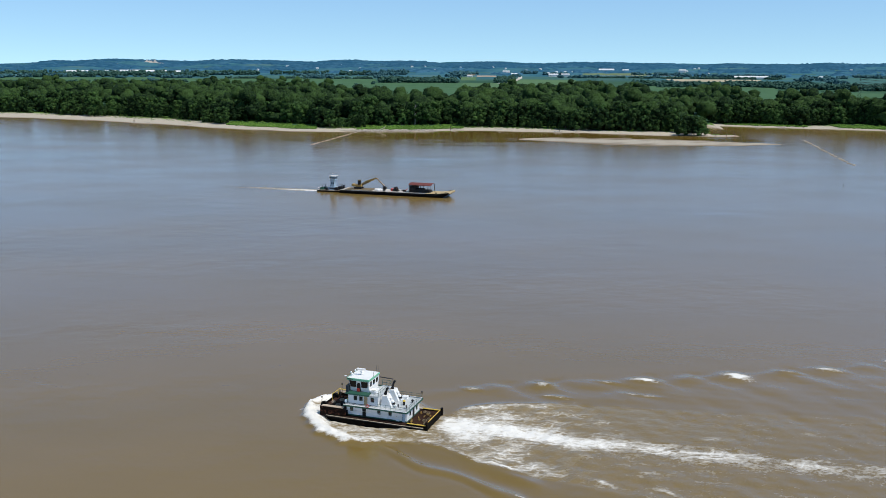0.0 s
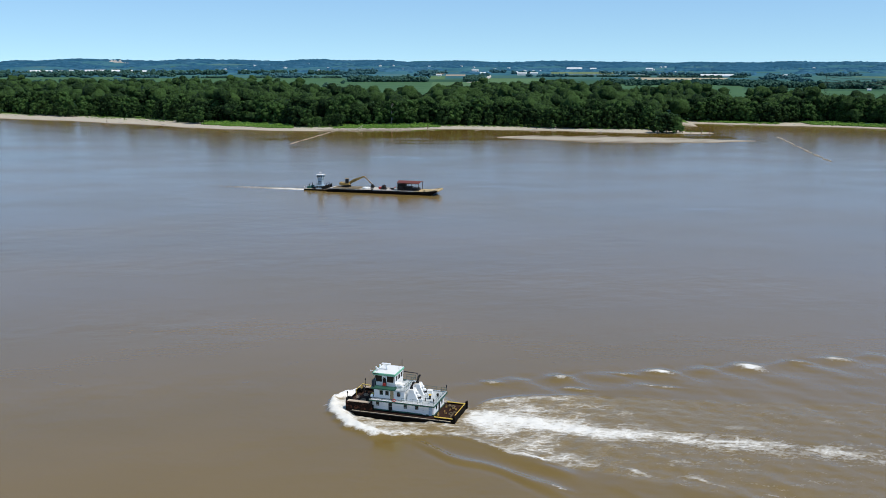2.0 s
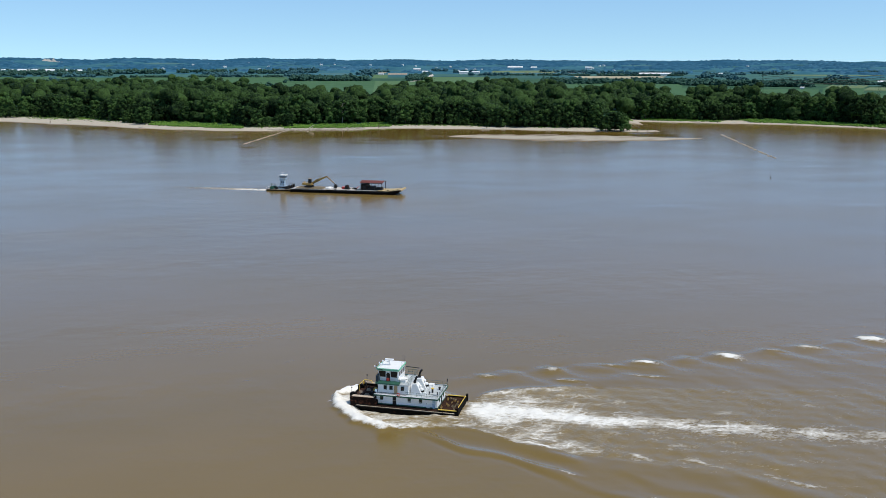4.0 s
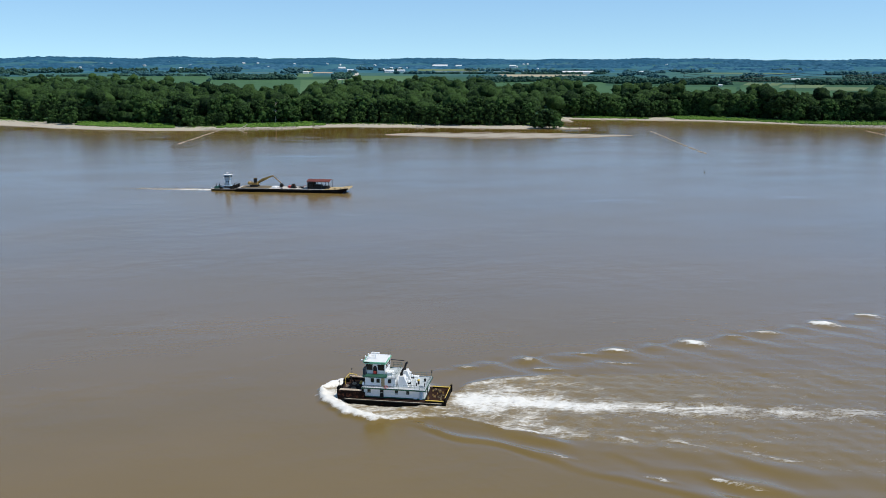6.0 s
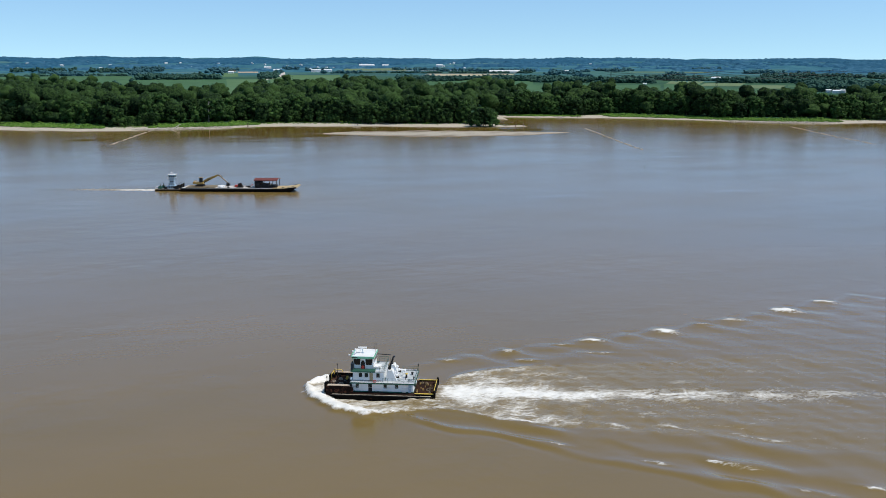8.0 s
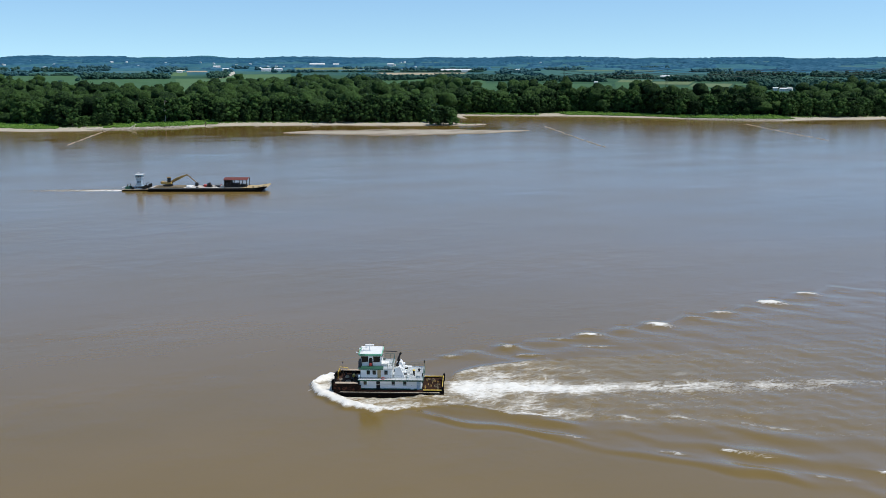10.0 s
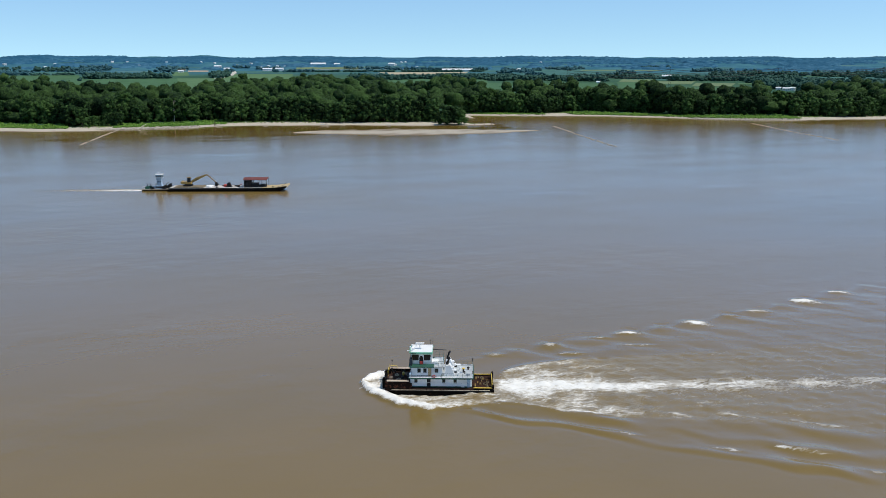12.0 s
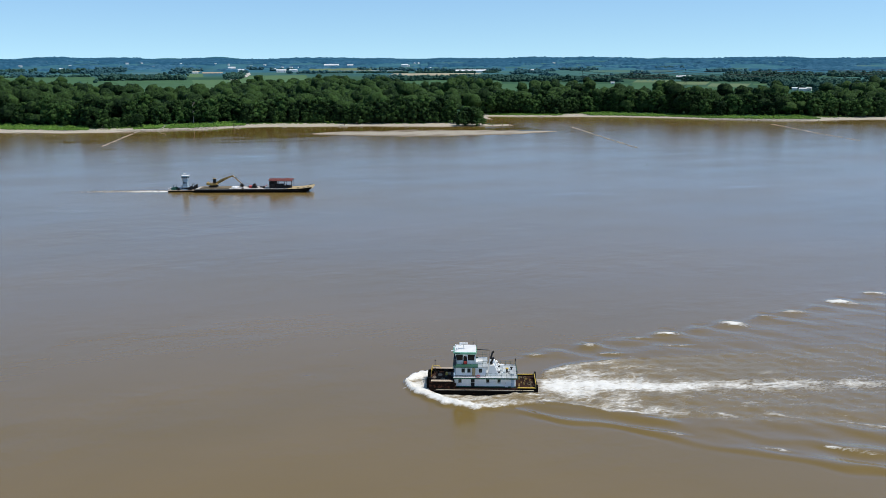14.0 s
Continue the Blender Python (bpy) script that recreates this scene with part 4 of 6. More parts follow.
def build_tug():
    tug = thing("towboat", TUG, "white and black river towboat with mint green trim, under way", "boat")
    hull = loft_hull([(-11.6, 3.55, 3.2, -0.6, 1.05), (-11.2, 3.75, 3.5, -1.2, 1.05), (-6, 3.8, 3.6, -1.6, 1.02), (5.6, 3.8, 3.6, -1.6, 1.10), (9.0, 3.75, 3.3, -1.5, 1.2), (10.8, 3.6, 2.9, -0.7, 1.35), (11.35, 3.3, 2.5, 0.0, 1.4)], "hull", BLACK, tug)
    # raised bow: side plates, front plate, caps, deck
    for s in (1, -1):
        bm = bmesh.new()
        prism(bm, [(5.7, 1.0), (11.25, 1.3), (11.25, 3.25), (6.4, 3.15), (5.7, 2.5)], "y", s * 3.60 - 0.07, s * 3.60 + 0.07)
        bow = part("bow_bulwark", bm, RUSTHULL, hull, "black bow plate streaked with rust")
        part("cap_rail", boxed(6.3, 10.9, s * 3.45 - 0.34, s * 3.45 + 0.30, 3.17, 3.29, bevel=0.03), TAN, bow, "worn tan cap rail")
        part("fender_bar", boxed(-10.9, 10.2, s * 3.86 - 0.10, s * 3.86 + 0.10, 0.62, 0.84, bevel=0.04), STEEL, hull)
        part("fender_ledge", prismed([(-10.8, s * 3.75), (9.2, s * 3.75), (9.9, s * 3.6), (9.9, s * 3.8), (9.0, s * 3.97), (-10.6, s * 3.97)], "z", 0.88, 0.98), LEDGE, hull, "rust-worn fender ledge")
        part("side_deck", boxed(-7.0, 6.2, min(s * 2.95, s * 3.80), max(s * 2.95, s * 3.80), 1.06, 1.16, bevel=0.02), RUSTDECK, hull, "rusty dark side deck")
        knee = part("push_knee", prismed([(11.2, 0.0), (11.75, 0.25), (11.75, 2.75), (11.2, 2.85), (10.5, 2.5), (10.5, 2.0)], "y", s * 2.3 - 0.28, s * 2.3 + 0.28), BLACK, hull, "tall black push knee")
        part("rubber_facing", boxed(11.75, 11.9, s * 2.3 - 0.26, s * 2.3 + 0.26, 0.4, 2.6, bevel=0.04), STEEL, knee)
    part("bow_plate", boxed(11.15, 11.32, -3.55, 3.55, 1.2, 3.0, bevel=0.03), BLACK, hull)
    part("foredeck", boxed(5.9, 11.15, -3.5, 3.5, 2.45, 2.58), FOREDECK, hull, "rust-brown worn foredeck")
    part("foredeck_bulkhead", boxed(5.75, 5.9, -3.5, 3.5, 1.1, 2.58), BLACK, hull)
    # deck gear forward
    for x, y in ((9.9, 2.5), (9.9, -2.5), (8.0, 2.9), (8.0, -2.9)):
        bm = bmesh.new()
        tube(bm, [(x - 0.28, y, 2.58), (x - 0.28, y, 3.1)], 0.13, 8)
        tube(bm, [(x + 0.28, y, 2.58), (x + 0.28, y, 3.1)], 0.13, 8)
        tube(bm, [(x - 0.5, y, 2.92), (x + 0.5, y, 2.92)], 0.07, 6)
        bmesh.ops.recalc_face_normals(bm, faces=bm.faces)
        part("bitt", bm, STEEL, tug, "dark double bitt")
    for x, y, r in ((8.6, 1.6, 0.55), (7.3, -1.8, 0.5), (9.2, -1.2, 0.45), (10.3, 0.3, 0.4)):
        bm = bmesh.new()
        for k in range(3):
            rr = r * (1 - 0.16 * k)
            tube(bm, [(x + rr * math.cos(a), y + rr * math.sin(a), 2.64 + 0.10 * k) for a in np.linspace(0, 2 * math.pi, 15)], 0.06, 5)
        part("rope_coil", bm, TAN, tug, "coiled tan rope")
    for s in (1, -1):
        winch = part("deck_winch", boxed(7.4, 8.2, s * 1.1 - 0.45, s * 1.1 + 0.45, 2.58, 2.72), STEEL, tug, "hand winch with a yellow drum")
        part("drum", tubed([(7.8, s * 1.1 - 0.4, 3.0), (7.8, s * 1.1 + 0.4, 3.0)], 0.28, 10), YELLOW if s < 0 else STEEL, winch)
    part("bow_rail", tubed([(9.3, -3.35, 3.3), (9.4, -3.35, 3.75), (11.0, -3.2, 4.0), (11.0, -3.2, 3.0)], 0.07, 6), YELLOW, tug, "yellow bent hand rail")
    part("bow_rail", tubed([(11.0, -2.9, 2.2), (11.0, -2.9, 3.9), (11.0, -0.6, 3.9), (11.0, -0.6, 2.2)], 0.07, 6), YELLOW, tug, "yellow bent hand rail")
    for x, y, top in ((11.1, 3.2, 5.0), (10.4, -3.3, 5.2)):
        mast = part("bow_staff", tubed([(x, y, 2.9), (x, y, top)], [0.06, 0.035], 6), STEEL, tug, "thin dark staff with a lamp")
        part("lamp", tubed([(x, y, top - 0.35), (x, y, top - 0.05)], 0.11, 8), STEEL, mast)
    part("searchlight", tubed([(10.2, -2.6, 3.4), (10.5, -2.6, 3.4)], 0.28, 10), STEEL, tug)
    part("deck_locker", boxed(6.1, 6.9, -1.1, 1.3, 2.58, 3.3, bevel=0.03), STEEL, tug)
    part("stair_light", tubed([(5.95, 3.0, 3.9), (6.2, 3.0, 3.9)], 0.32, 12), PALEBLUE, tug, "round pale deck light")
    # lower deckhouse
    house = part("lower_deckhouse", boxed(-6.65, 6.05, -2.95, 2.95, 1.1, 3.22, bevel=0.06), WHITE, tug, "white steel lower deckhouse")
    part("dark_plinth", boxed(-6.7, 6.1, -3.0, 3.0, 1.1, 1.36), DKGREEN, house, "dark green foot of the wall")
    for s in (1, -1):
        for x in (4.9, -0.85, -3.2):
            window(house, x, s * 2.96, 2.42, 0.52, 0.66, s, DKGREEN)
        door(house, 2.25, s * 2.96, 1.2, 0.75, 1.85, s, STEEL)
        door(house, -4.75, s * 2.96, 1.2, 0.72, 1.8, s, WHITE)
        door(house, -5.95, s * 2.96, 1.2, 0.62, 1.8, s, PALEBLUE)
        part("grab_bar", tubed([(5.7, s * 3.02, 2.2), (-6.5, s * 3.02, 2.2)], 0.025, 5), WHITE, house)
    part("door", boxed(-6.72, -6.60, -0.4, 0.4, 1.2, 3.0, bevel=0.02), STEEL, house, "dark steel door")
    window(house, -6.66, 1.6, 2.4, 0.5, 0.6, "a", DKGREEN)
    window(house, -6.66, -1.6, 2.4, 0.5, 0.6, "a", DKGREEN)
    # boat deck over it
    deck = part("boat_deck", boxed(-6.95, 6.25, -3.55, 3.55, 3.23, 3.36, bevel=0.02), GREYDECK, tug, "pale grey boat deck")
    for s in (1, -1):
        part("deck_edge", boxed(-6.95, 6.3, s * 3.60 - 0.05, s * 3.60 + 0.05, 3.16, 3.44), DKGREEN, deck, "dark green deck edge")
        part("deck_edge", boxed(-6.9, 6.25, s * 3.59 - 0.05, s * 3.59 + 0.05, 3.45, 3.52), WHITE, deck, "white toe board")
    part("deck_edge", boxed(-7.05, -6.95, -3.6, 3.6, 3.16, 3.44), DKGREEN, deck, "dark green deck edge")
    railing(deck, [(-0.4, 3.5, 3.36), (-6.85, 3.5, 3.36), (-6.85, -3.5, 3.36), (-0.4, -3.5, 3.36)], 1.0, DKGREEN, 1.1)
    railing(deck, [(5.9, 3.5, 3.36), (-0.4, 3.5, 3.36)], 0.55, STEEL, 2.1)
    for x, y in ((-6.85, 3.5), (-6.85, -3.5), (-5.2, 3.5)):
        part("deck_lamp", tubed([(x, y, 4.3), (x, y, 4.95)], [0.07, 0.13], 8), STEEL, tug, "dark deck lamp")
    # second house
    upper = part("upper_deckhouse", boxed(-0.55, 5.85, -2.7, 2.7, 3.36, 5.42, bevel=0.06), WHITE, tug, "white steel upper deckhouse")
    for s in (1, -1):
        for x in (4.25, 3.05, 0.65):
            window(upper, x, s * 2.71, 4.62, 0.55, 0.78, s, DKGREEN)
        door(upper, 2.05, s * 2.71, 3.42, 0.68, 1.75, s, PLANK)
    window(upper, 5.86, 1.4, 4.6, 0.6, 0.75, "f", DKGREEN)
    window(upper, 5.86, -1.4, 4.6, 0.6, 0.75, "f", DKGREEN)
    top = part("bridge_deck", boxed(-0.8, 6.35, -2.95, 2.95, 5.43, 5.55, bevel=0.02), GREYDECK, tug, "pale grey bridge deck")
    for s in (1, -1):
        part("visor", prismed([(s * 2.95, 5.56), (s * 2.2, 5.78), (s * 2.2, 5.70), (s * 2.98, 5.34)], "x", 1.2, 6.2), DKGREEN, top, "dark green sloping visor")
    part("visor", prismed([(6.4, 5.34), (6.4, 5.58), (5.9, 5.78), (5.9, 5.70)], "y", -2.9, 2.9), DKGREEN, top, "dark green sloping visor")
    railing(top, [(1.2, 2.85, 5.55), (-0.7, 2.85, 5.55), (-0.7, -2.85, 5.55), (1.2, -2.85, 5.55)], 0.95, DKGREEN, 1.0)
    part("chart_box", boxed(0.2, 1.6, 0.6, 2.2, 5.55, 6.15, bevel=0.04), WHITE, tug, "white deck box")
    part("awning_bar", tubed([(1.6, -2.6, 7.05), (-1.2, -2.6, 6.95), (-1.2, -2.6, 5.6)], 0.07, 6), STEEL, tug)
    # wheelhouse
    wh = bmesh.new()
    x0, x1, w0 = 1.7, 5.65, 2.1
    prism(wh, [(x0, 5.56), (x1 - 0.1, 5.56), (x1 + 0.05, 6.45), (x1 + 0.28, 7.66), (x0 - 0.08, 7.66)], "y", -w0, w0)
    for v in wh.verts:
        if v.co.z > 7:
            v.co.y *= 1.07
    wheel = part("wheelhouse", wh, WHITE, tug, "white wheelhouse with big raked windows")

    def pane_quad(name, corners, parent, push):
        bm = bmesh.new()
        a = [bm.verts.new(Vector(c) + Vector(push)) for c in corners]
        b = [bm.verts.new(Vector(c) - Vector(push) * 0.6) for c in corners]
        bm.faces.new(a)
        bm.faces.new(b[::-1])
        for k in range(4):
            bm.faces.new((a[k], b[k], b[(k + 1) % 4], a[(k + 1) % 4]))
        bmesh.ops.recalc_face_normals(bm, faces=bm.faces)
        return part(name, bm, GLASS, parent, "dark raked window pane")

    for s in (1, -1):
        yl, yh = s * 2.135, s * 2.215
        for a, b, c, d in ((5.58, 4.36, 4.32, 5.80), (3.28, 1.98, 1.85, 3.30)):
            pane_quad("pane", [(a, yl, 6.42), (b, yl, 6.42), (c, yh, 7.45), (d, yh, 7.45)], wheel, (0, s * 0.03, 0))
        d = part("wheelhouse_door", boxed(3.42, 4.22, min(s * 2.12, s * 2.20), max(s * 2.12, s * 2.20), 5.75, 7.35, bevel=0.02), STEEL, wheel)
        part("fire_locker", boxed(3.55, 4.1, min(s * 2.2, s * 2.45), max(s * 2.2, s * 2.45), 5.8, 6.3, bevel=0.03), RED, wheel, "red locker by the door")
        part("pane", boxed(3.55, 4.08, min(s * 2.19, s * 2.22), max(s * 2.19, s * 2.22), 6.55, 7.2), GLASS, d, "dark glass pane")
    for k in (-1.35, 0, 1.35):
        pane_quad("pane", [(5.68, k - 0.58, 6.30), (5.68, k + 0.58, 6.30), (5.88, k + 0.60, 7.42), (5.88, k - 0.60, 7.42)], wheel, (0.03, 0, 0))
        pane_quad("pane", [(1.675, k - 0.42, 6.55), (1.675, k + 0.42, 6.55), (1.635, k + 0.42, 7.35), (1.635, k - 0.42, 7.35)], wheel, (-0.03, 0, 0))
    for s in (1, -1):
        part("canvas_dodger", boxed(5.72, 6.25, min(s * 1.2, s * 2.75), max(s * 1.2, s * 2.75), 5.56, 6.75, bevel=0.04), NAVY, top, "dark blue canvas dodger")
    roof = part("wheelhouse_roof", boxed(1.5, 6.1, -2.5, 2.5, 7.56, 7.92, bevel=0.05), GREEN, tug, "white roof with a mint green edge")
    part("roof_top", boxed(1.58, 6.02, -2.42, 2.42, 7.90, 7.965, bevel=0.02), WHITE, roof, "bright white roof top")
    part("roof_lamp_bar", boxed(6.08, 6.35, -2.0, 2.3, 7.70, 7.85), GREEN, roof)
    mast = part("radar_mast", tubed([(4.2, 0.3, 7.95), (4.2, 0.3, 8.95)], 0.09, 6), WHITE, roof, "white radar mast with a scanner bar")
    part("scanner", boxed(3.3, 5.1, 0.05, 0.55, 8.92, 9.14, bevel=0.05), WHITE, mast)
    for x, y, r in ((5.6, 1.4, 0.22), (6.2, 0.6, 0.18), (5.9, -0.6, 0.2), (5.3, 0.9, 0.16), (4.9, -1.5, 0.2)):
        bm = bmesh.new()
        tube(bm, [(x, y, 7.95), (x, y, 8.25)], 0.05, 6)
        bmesh.ops.create_uvsphere(bm, u_segments=10, v_segments=6, radius=r, matrix=pose(x, y, 8.35))
        part("roof_light", bm, WHITE, roof, "white searchlight on the roof")
    for x, y, hgt in ((1.6, -1.9, 1.5), (2.1, -2.3, 1.2), (1.5, 0.4, 0.9), (6.2, 2.3, 0.7)):
        part("whip_aerial", tubed([(x, y, 7.9), (x, y, 7.95 + hgt)], [0.035, 0.02], 5), STEEL, roof)
    part("horn", tubed([(6.1, 2.2, 8.1), (6.75, 2.2, 8.15)], [0.05, 0.14], 8), WHITE, roof)
    part("name_board", boxed(4.9, 6.0, 2.51, 2.54, 7.72, 7.86), STEEL, roof, "dark name board")
    # funnels and exhausts
    for s, tall in ((1, 6.75), (-1, 6.95)):
        casing = part("funnel_casing", prismed([(-0.85, 3.36), (-1.3, 5.6), (-2.2, 5.65), (-3.2, 3.36)], "y", s * 1.65 - 0.8, s * 1.65 + 0.8), WHITE, tug, "white sloping funnel casing")
        part("vent_louvre", boxed(-2.2, -1.8, s * 1.65 - 0.4, s * 1.65 + 0.4, 4.7, 5.0), STEEL, casing)
        pipe = part("exhaust_pipe", tubed([(-1.6, s * 1.65, 5.4), (-1.6, s * 1.65, 6.1), (-1.72, s * 1.65, tall - 0.6), (-1.85, s * 1.65, tall - 0.2), (-2.15, s * 1.65, tall + 0.05)], 0.2, 10), STEEL, casing, "black bent exhaust pipe")
        part("collar", tubed([(-1.6, s * 1.65, 5.6), (-1.6, s * 1.65, 5.95)], 0.3, 10), STEEL, pipe)
        for vx, vz, vr in ((-2.55, 5.05, 0.30), (-2.95, 4.35, 0.34)):
            bm = bmesh.new()
            tube(bm, [(vx + 0.2, s * 1.65, vz - 0.2), (vx - 0.1, s * 1.65, vz)], 0.16, 8)
            bmesh.ops.create_uvsphere(bm, u_segments=10, v_segments=6, radius=vr, matrix=pose(vx - 0.15, s * 1.65, vz))
            part("vent_cowl", bm, WHITE, casing, "rounded white vent cowl")
        part("silencer", tubed([(-2.6, s * 1.65, 3.95), (-3.5, s * 1.65, 4.0)], 0.24, 10), STEEL, casing)
    # clutter on the boat deck
    for x, y, z, r, hh, mat_, lab in ((-4.9, 0.4, 3.36, 0.33, 0.85, STEEL, "dark mushroom vent"), (-4.1, -0.8, 3.36, 0.22, 0.6, WHITE, "white vent"), (-5.9, -1.4, 3.36, 0.3, 0.4, STEEL, "dark deck hatch"), (-3.9, 2.2, 3.36, 0.2, 0.5, WHITE, "white vent")):
        v = part("deck_vent", tubed([(x, y, z), (x, y, z + hh)], r * 0.6, 10), mat_, tug, lab)
        part("cowl", tubed([(x, y, z + hh), (x, y, z + hh + 0.18)], [r, r * 0.7], 12), YELLOW if mat_ is STEEL and hh > 0.7 else mat_, v)
    part("deck_box", boxed(-4.3, -3.2, -3.1, -2.4, 3.36, 3.95, bevel=0.03), WHITE, tug, "white deck box")
    part("deck_box", boxed(-6.3, -5.6, 1.2, 2.3, 3.36, 3.75, bevel=0.03), GREYDECK, tug, "grey deck box")
    for x in (1.15,):
        bm = bmesh.new()
        tube(bm, [(x + 0.28 * math.cos(a), 3.58, 3.75 + 0.28 * math.sin(a)) for a in np.linspace(0, 2 * math.pi, 17)], 0.08, 6)
        part("life_ring", bm, RED, tug, "red life ring on the rail")
    bm = bmesh.new()
    for y in (2.2, 2.75):
        tube(bm, [(-0.75, y, 3.36), (-0.62, y, 5.9)], 0.03, 5)
    for k in range(8):
        tube(bm, [(-0.74 + 0.013 * k, 2.2, 3.6 + 0.27 * k), (-0.74 + 0.013 * k, 2.75, 3.6 + 0.27 * k)], 0.02, 5)
    bmesh.ops.recalc_face_normals(bm, faces=bm.faces)
    part("ladder", bm, WHITE, tug, "white steel ladder")
    # stern deck
    part("stern_deck", boxed(-11.35, -6.7, -3.45, 3.45, 1.04, 1.14), RUSTDECK, tug, "rusty dark brown stern deck")
    for s in (1, -1):
        st = part("stern_bulwark", boxed(-11.5, -7.0, s * 3.58 - 0.08, s * 3.58 + 0.08, 1.0, 1.34), BLACK, tug, "black stern bulwark with a yellow rail")
        part("yellow_rail", boxed(-11.5, -7.0, s * 3.58 - 0.12, s * 3.58 + 0.12, 1.34, 1.48, bevel=0.03), YELLOW, st)
        part("corner_post", boxed(-11.75, -11.3, s * 3.5 - 0.25, s * 3.5 + 0.25, 0.3, 2.0, bevel=0.05), BLACK, st)
    st = part("stern_bulwark", boxed(-11.60, -11.42, -3.45, 3.45, 0.9, 1.70), BLACK, tug, "black stern bulwark with a yellow rail")
    part("yellow_rail", boxed(-11.42, -11.25, -3.2, 3.2, 1.3, 1.80, bevel=0.03), YELLOW, st)
    for x, y, w, d, hh in ((-8.6, 1.4, 0.5, 0.2, 0.4), (-8.9, -0.6, 0.2, 0.6, 0.35), (-7.6, -1.8, 0.35, 0.35, 0.5), (-9.3, -1.5, 0.55, 0.18, 0.3), (-7.4, 2.6, 0.3, 0.6, 0.7), (-8.0, 0.4, 0.2, 0.4, 0.3), (-10.1, -1.0, 0.35, 0.2, 0.3)):
        bm = bmesh.new()
        box(bm, x - w / 2, x + w / 2, y - d / 2, y + d / 2, 1.14, 1.14 + hh * 0.55, bevel=0.03)
        tube(bm, [(x - w / 2, y, 1.2 + hh * 0.5), (x - w / 4, y, 1.14 + hh), (x + w / 4, y, 1.14 + hh), (x + w / 2, y, 1.2 + hh * 0.5)], 0.06, 6)
        part("deck_fitting", bm, ORANGE, tug, "worn orange-yellow deck fitting")
    for x, y, r in ((-9.8, 1.2, 0.5), (-9.0, -2.4, 0.4), (-10.3, 0.2, 0.35), (-8.0, -2.7, 0.3), (-10.4, 2.4, 0.35)):
        bm = bmesh.new()
        for k in range(2):
            tube(bm, [(x + r * (1 - .2 * k) * math.cos(a), y + r * (1 - .2 * k) * math.sin(a), 1.2 + 0.09 * k) for a in np.linspace(0, 2 * math.pi, 13)], 0.06, 5)
        part("rope_coil", bm, OLDTIMBER, tug, "coiled rope on the stern deck")
    for s in (1, -1):
        part("steering_locker", boxed(-11.2, -10.6, s * 2.4 - 0.5, s * 2.4 + 0.5, 1.14, 1.5, bevel=0.03), RUSTDECK, tug)
    # reshape deck levels, length and beam to fit the camera's view
    was, now = [-2, 0, 1.1, 3.3, 5.5, 7.66, 7.95, 9.6], [-2, -0.1, 0.72, 2.98, 5.10, 7.72, 8.08, 9.9]
    for ob in tug.children_recursive:
        for v in ob.data.vertices:
            v.co.z = float(np.interp(v.co.z, was, now))
            v.co.x = float(np.interp(v.co.x, [-12, -7, 13], [-11.45, -7, 13]))
            v.co.y = math.copysign(float(np.interp(abs(v.co.y), [0, 2.5, 3.0, 3.6, 5.0], [0, 2.7, 3.45, 4.35, 5.9])), v.co.y)
    # the bow well lies a little below the boat deck
    for ob in list(tug.children) + list(hull.children):
        if ob.name.split(".")[0] in ("bitt", "rope_coil", "deck_winch", "bow_rail", "searchlight", "deck_locker", "bow_staff", "bow_bulwark", "foredeck", "bow_plate", "foredeck_bulkhead") and ob.data.vertices[0].co.x > 5:
            ob.location.z -= 0.55
    return tug


build_tug()

# ---- the spoil barge and its push boat ----
BARGE = pose(BARGE_AT[0], BARGE_AT[1], 0, 0, 0, BARGE_TURN)


def build_barge():
    """A deck barge: x forward from its stern, y to port; 60 m by 10.6 m."""
    b = thing("deck_barge", BARGE, "long flat rusty deck barge with a pale timber bow deck", "barge")
    hull = part("hull", prismed([(0, -0.8), (0, 1.75), (54, 1.85), (60.6, 2.75), (60.6, 2.2), (56.0, -0.8)], "y", -5.3, 5.3), BLACK, b, "black rust-streaked barge hull")
    part("rake_plate", prismed([(60.62, 2.2), (60.66, 2.2), (56.06, -0.78), (56.02, -0.78)], "y", -5.2, 5.2), RAKE_SHADE, hull, "bow rake with bluish shade painted on")
    part("deck", prismed([(0.2, 1.78), (0.2, 1.86), (48, 1.94), (48, 1.86)], "y", -5.2, 5.2), BARGEDECK, b, "pale dusty grey steel deck")
    for s in (1, -1):
        part("coaming", boxed(0.1, 47.9, s * 5.22 - 0.08, s * 5.22 + 0.08, 1.75, 2.02), BARGEDECK, b, "dusty raised deck edge")
        part("rub_strake", boxed(0.2, 55.0, s * 5.34 - 0.07, s * 5.34 + 0.07, 1.2, 1.4), STEEL, hull)
        part("timberhead", boxed(58.4, 59.0, s * 4.2 - 0.3, s * 4.2 + 0.3, 2.4, 3.0, bevel=0.05), BLACK, b)
    # timber bow deck in planks
    for k in range(13):
        x0 = 47.9 + k * 0.97
        z0 = 1.90 if x0 < 54 else 1.90 + (x0 - 54) * 0.136
        z1 = 1.90 if x0 + 0.93 < 54 else 1.90 + (x0 + 0.93 - 54) * 0.136
        part("plank", prismed([(x0, z0), (x0 + 0.93, z1), (x0 + 0.93, z1 + 0.14), (x0, z0 + 0.14)], "y", -5.25, 5.25), PLANK, b)
    part("head_log", boxed(60.3, 60.8, -5.3, 5.3, 2.2, 3.0, bevel=0.05), PLANK, b, "pale timber head log")
    for x in (53.5, 56.5):
        part("deck_cleat", boxed(x - 0.4, x + 0.4, -4.5, -4.1, 2.0, 2.6, bevel=0.05), STEEL, b)
    return b


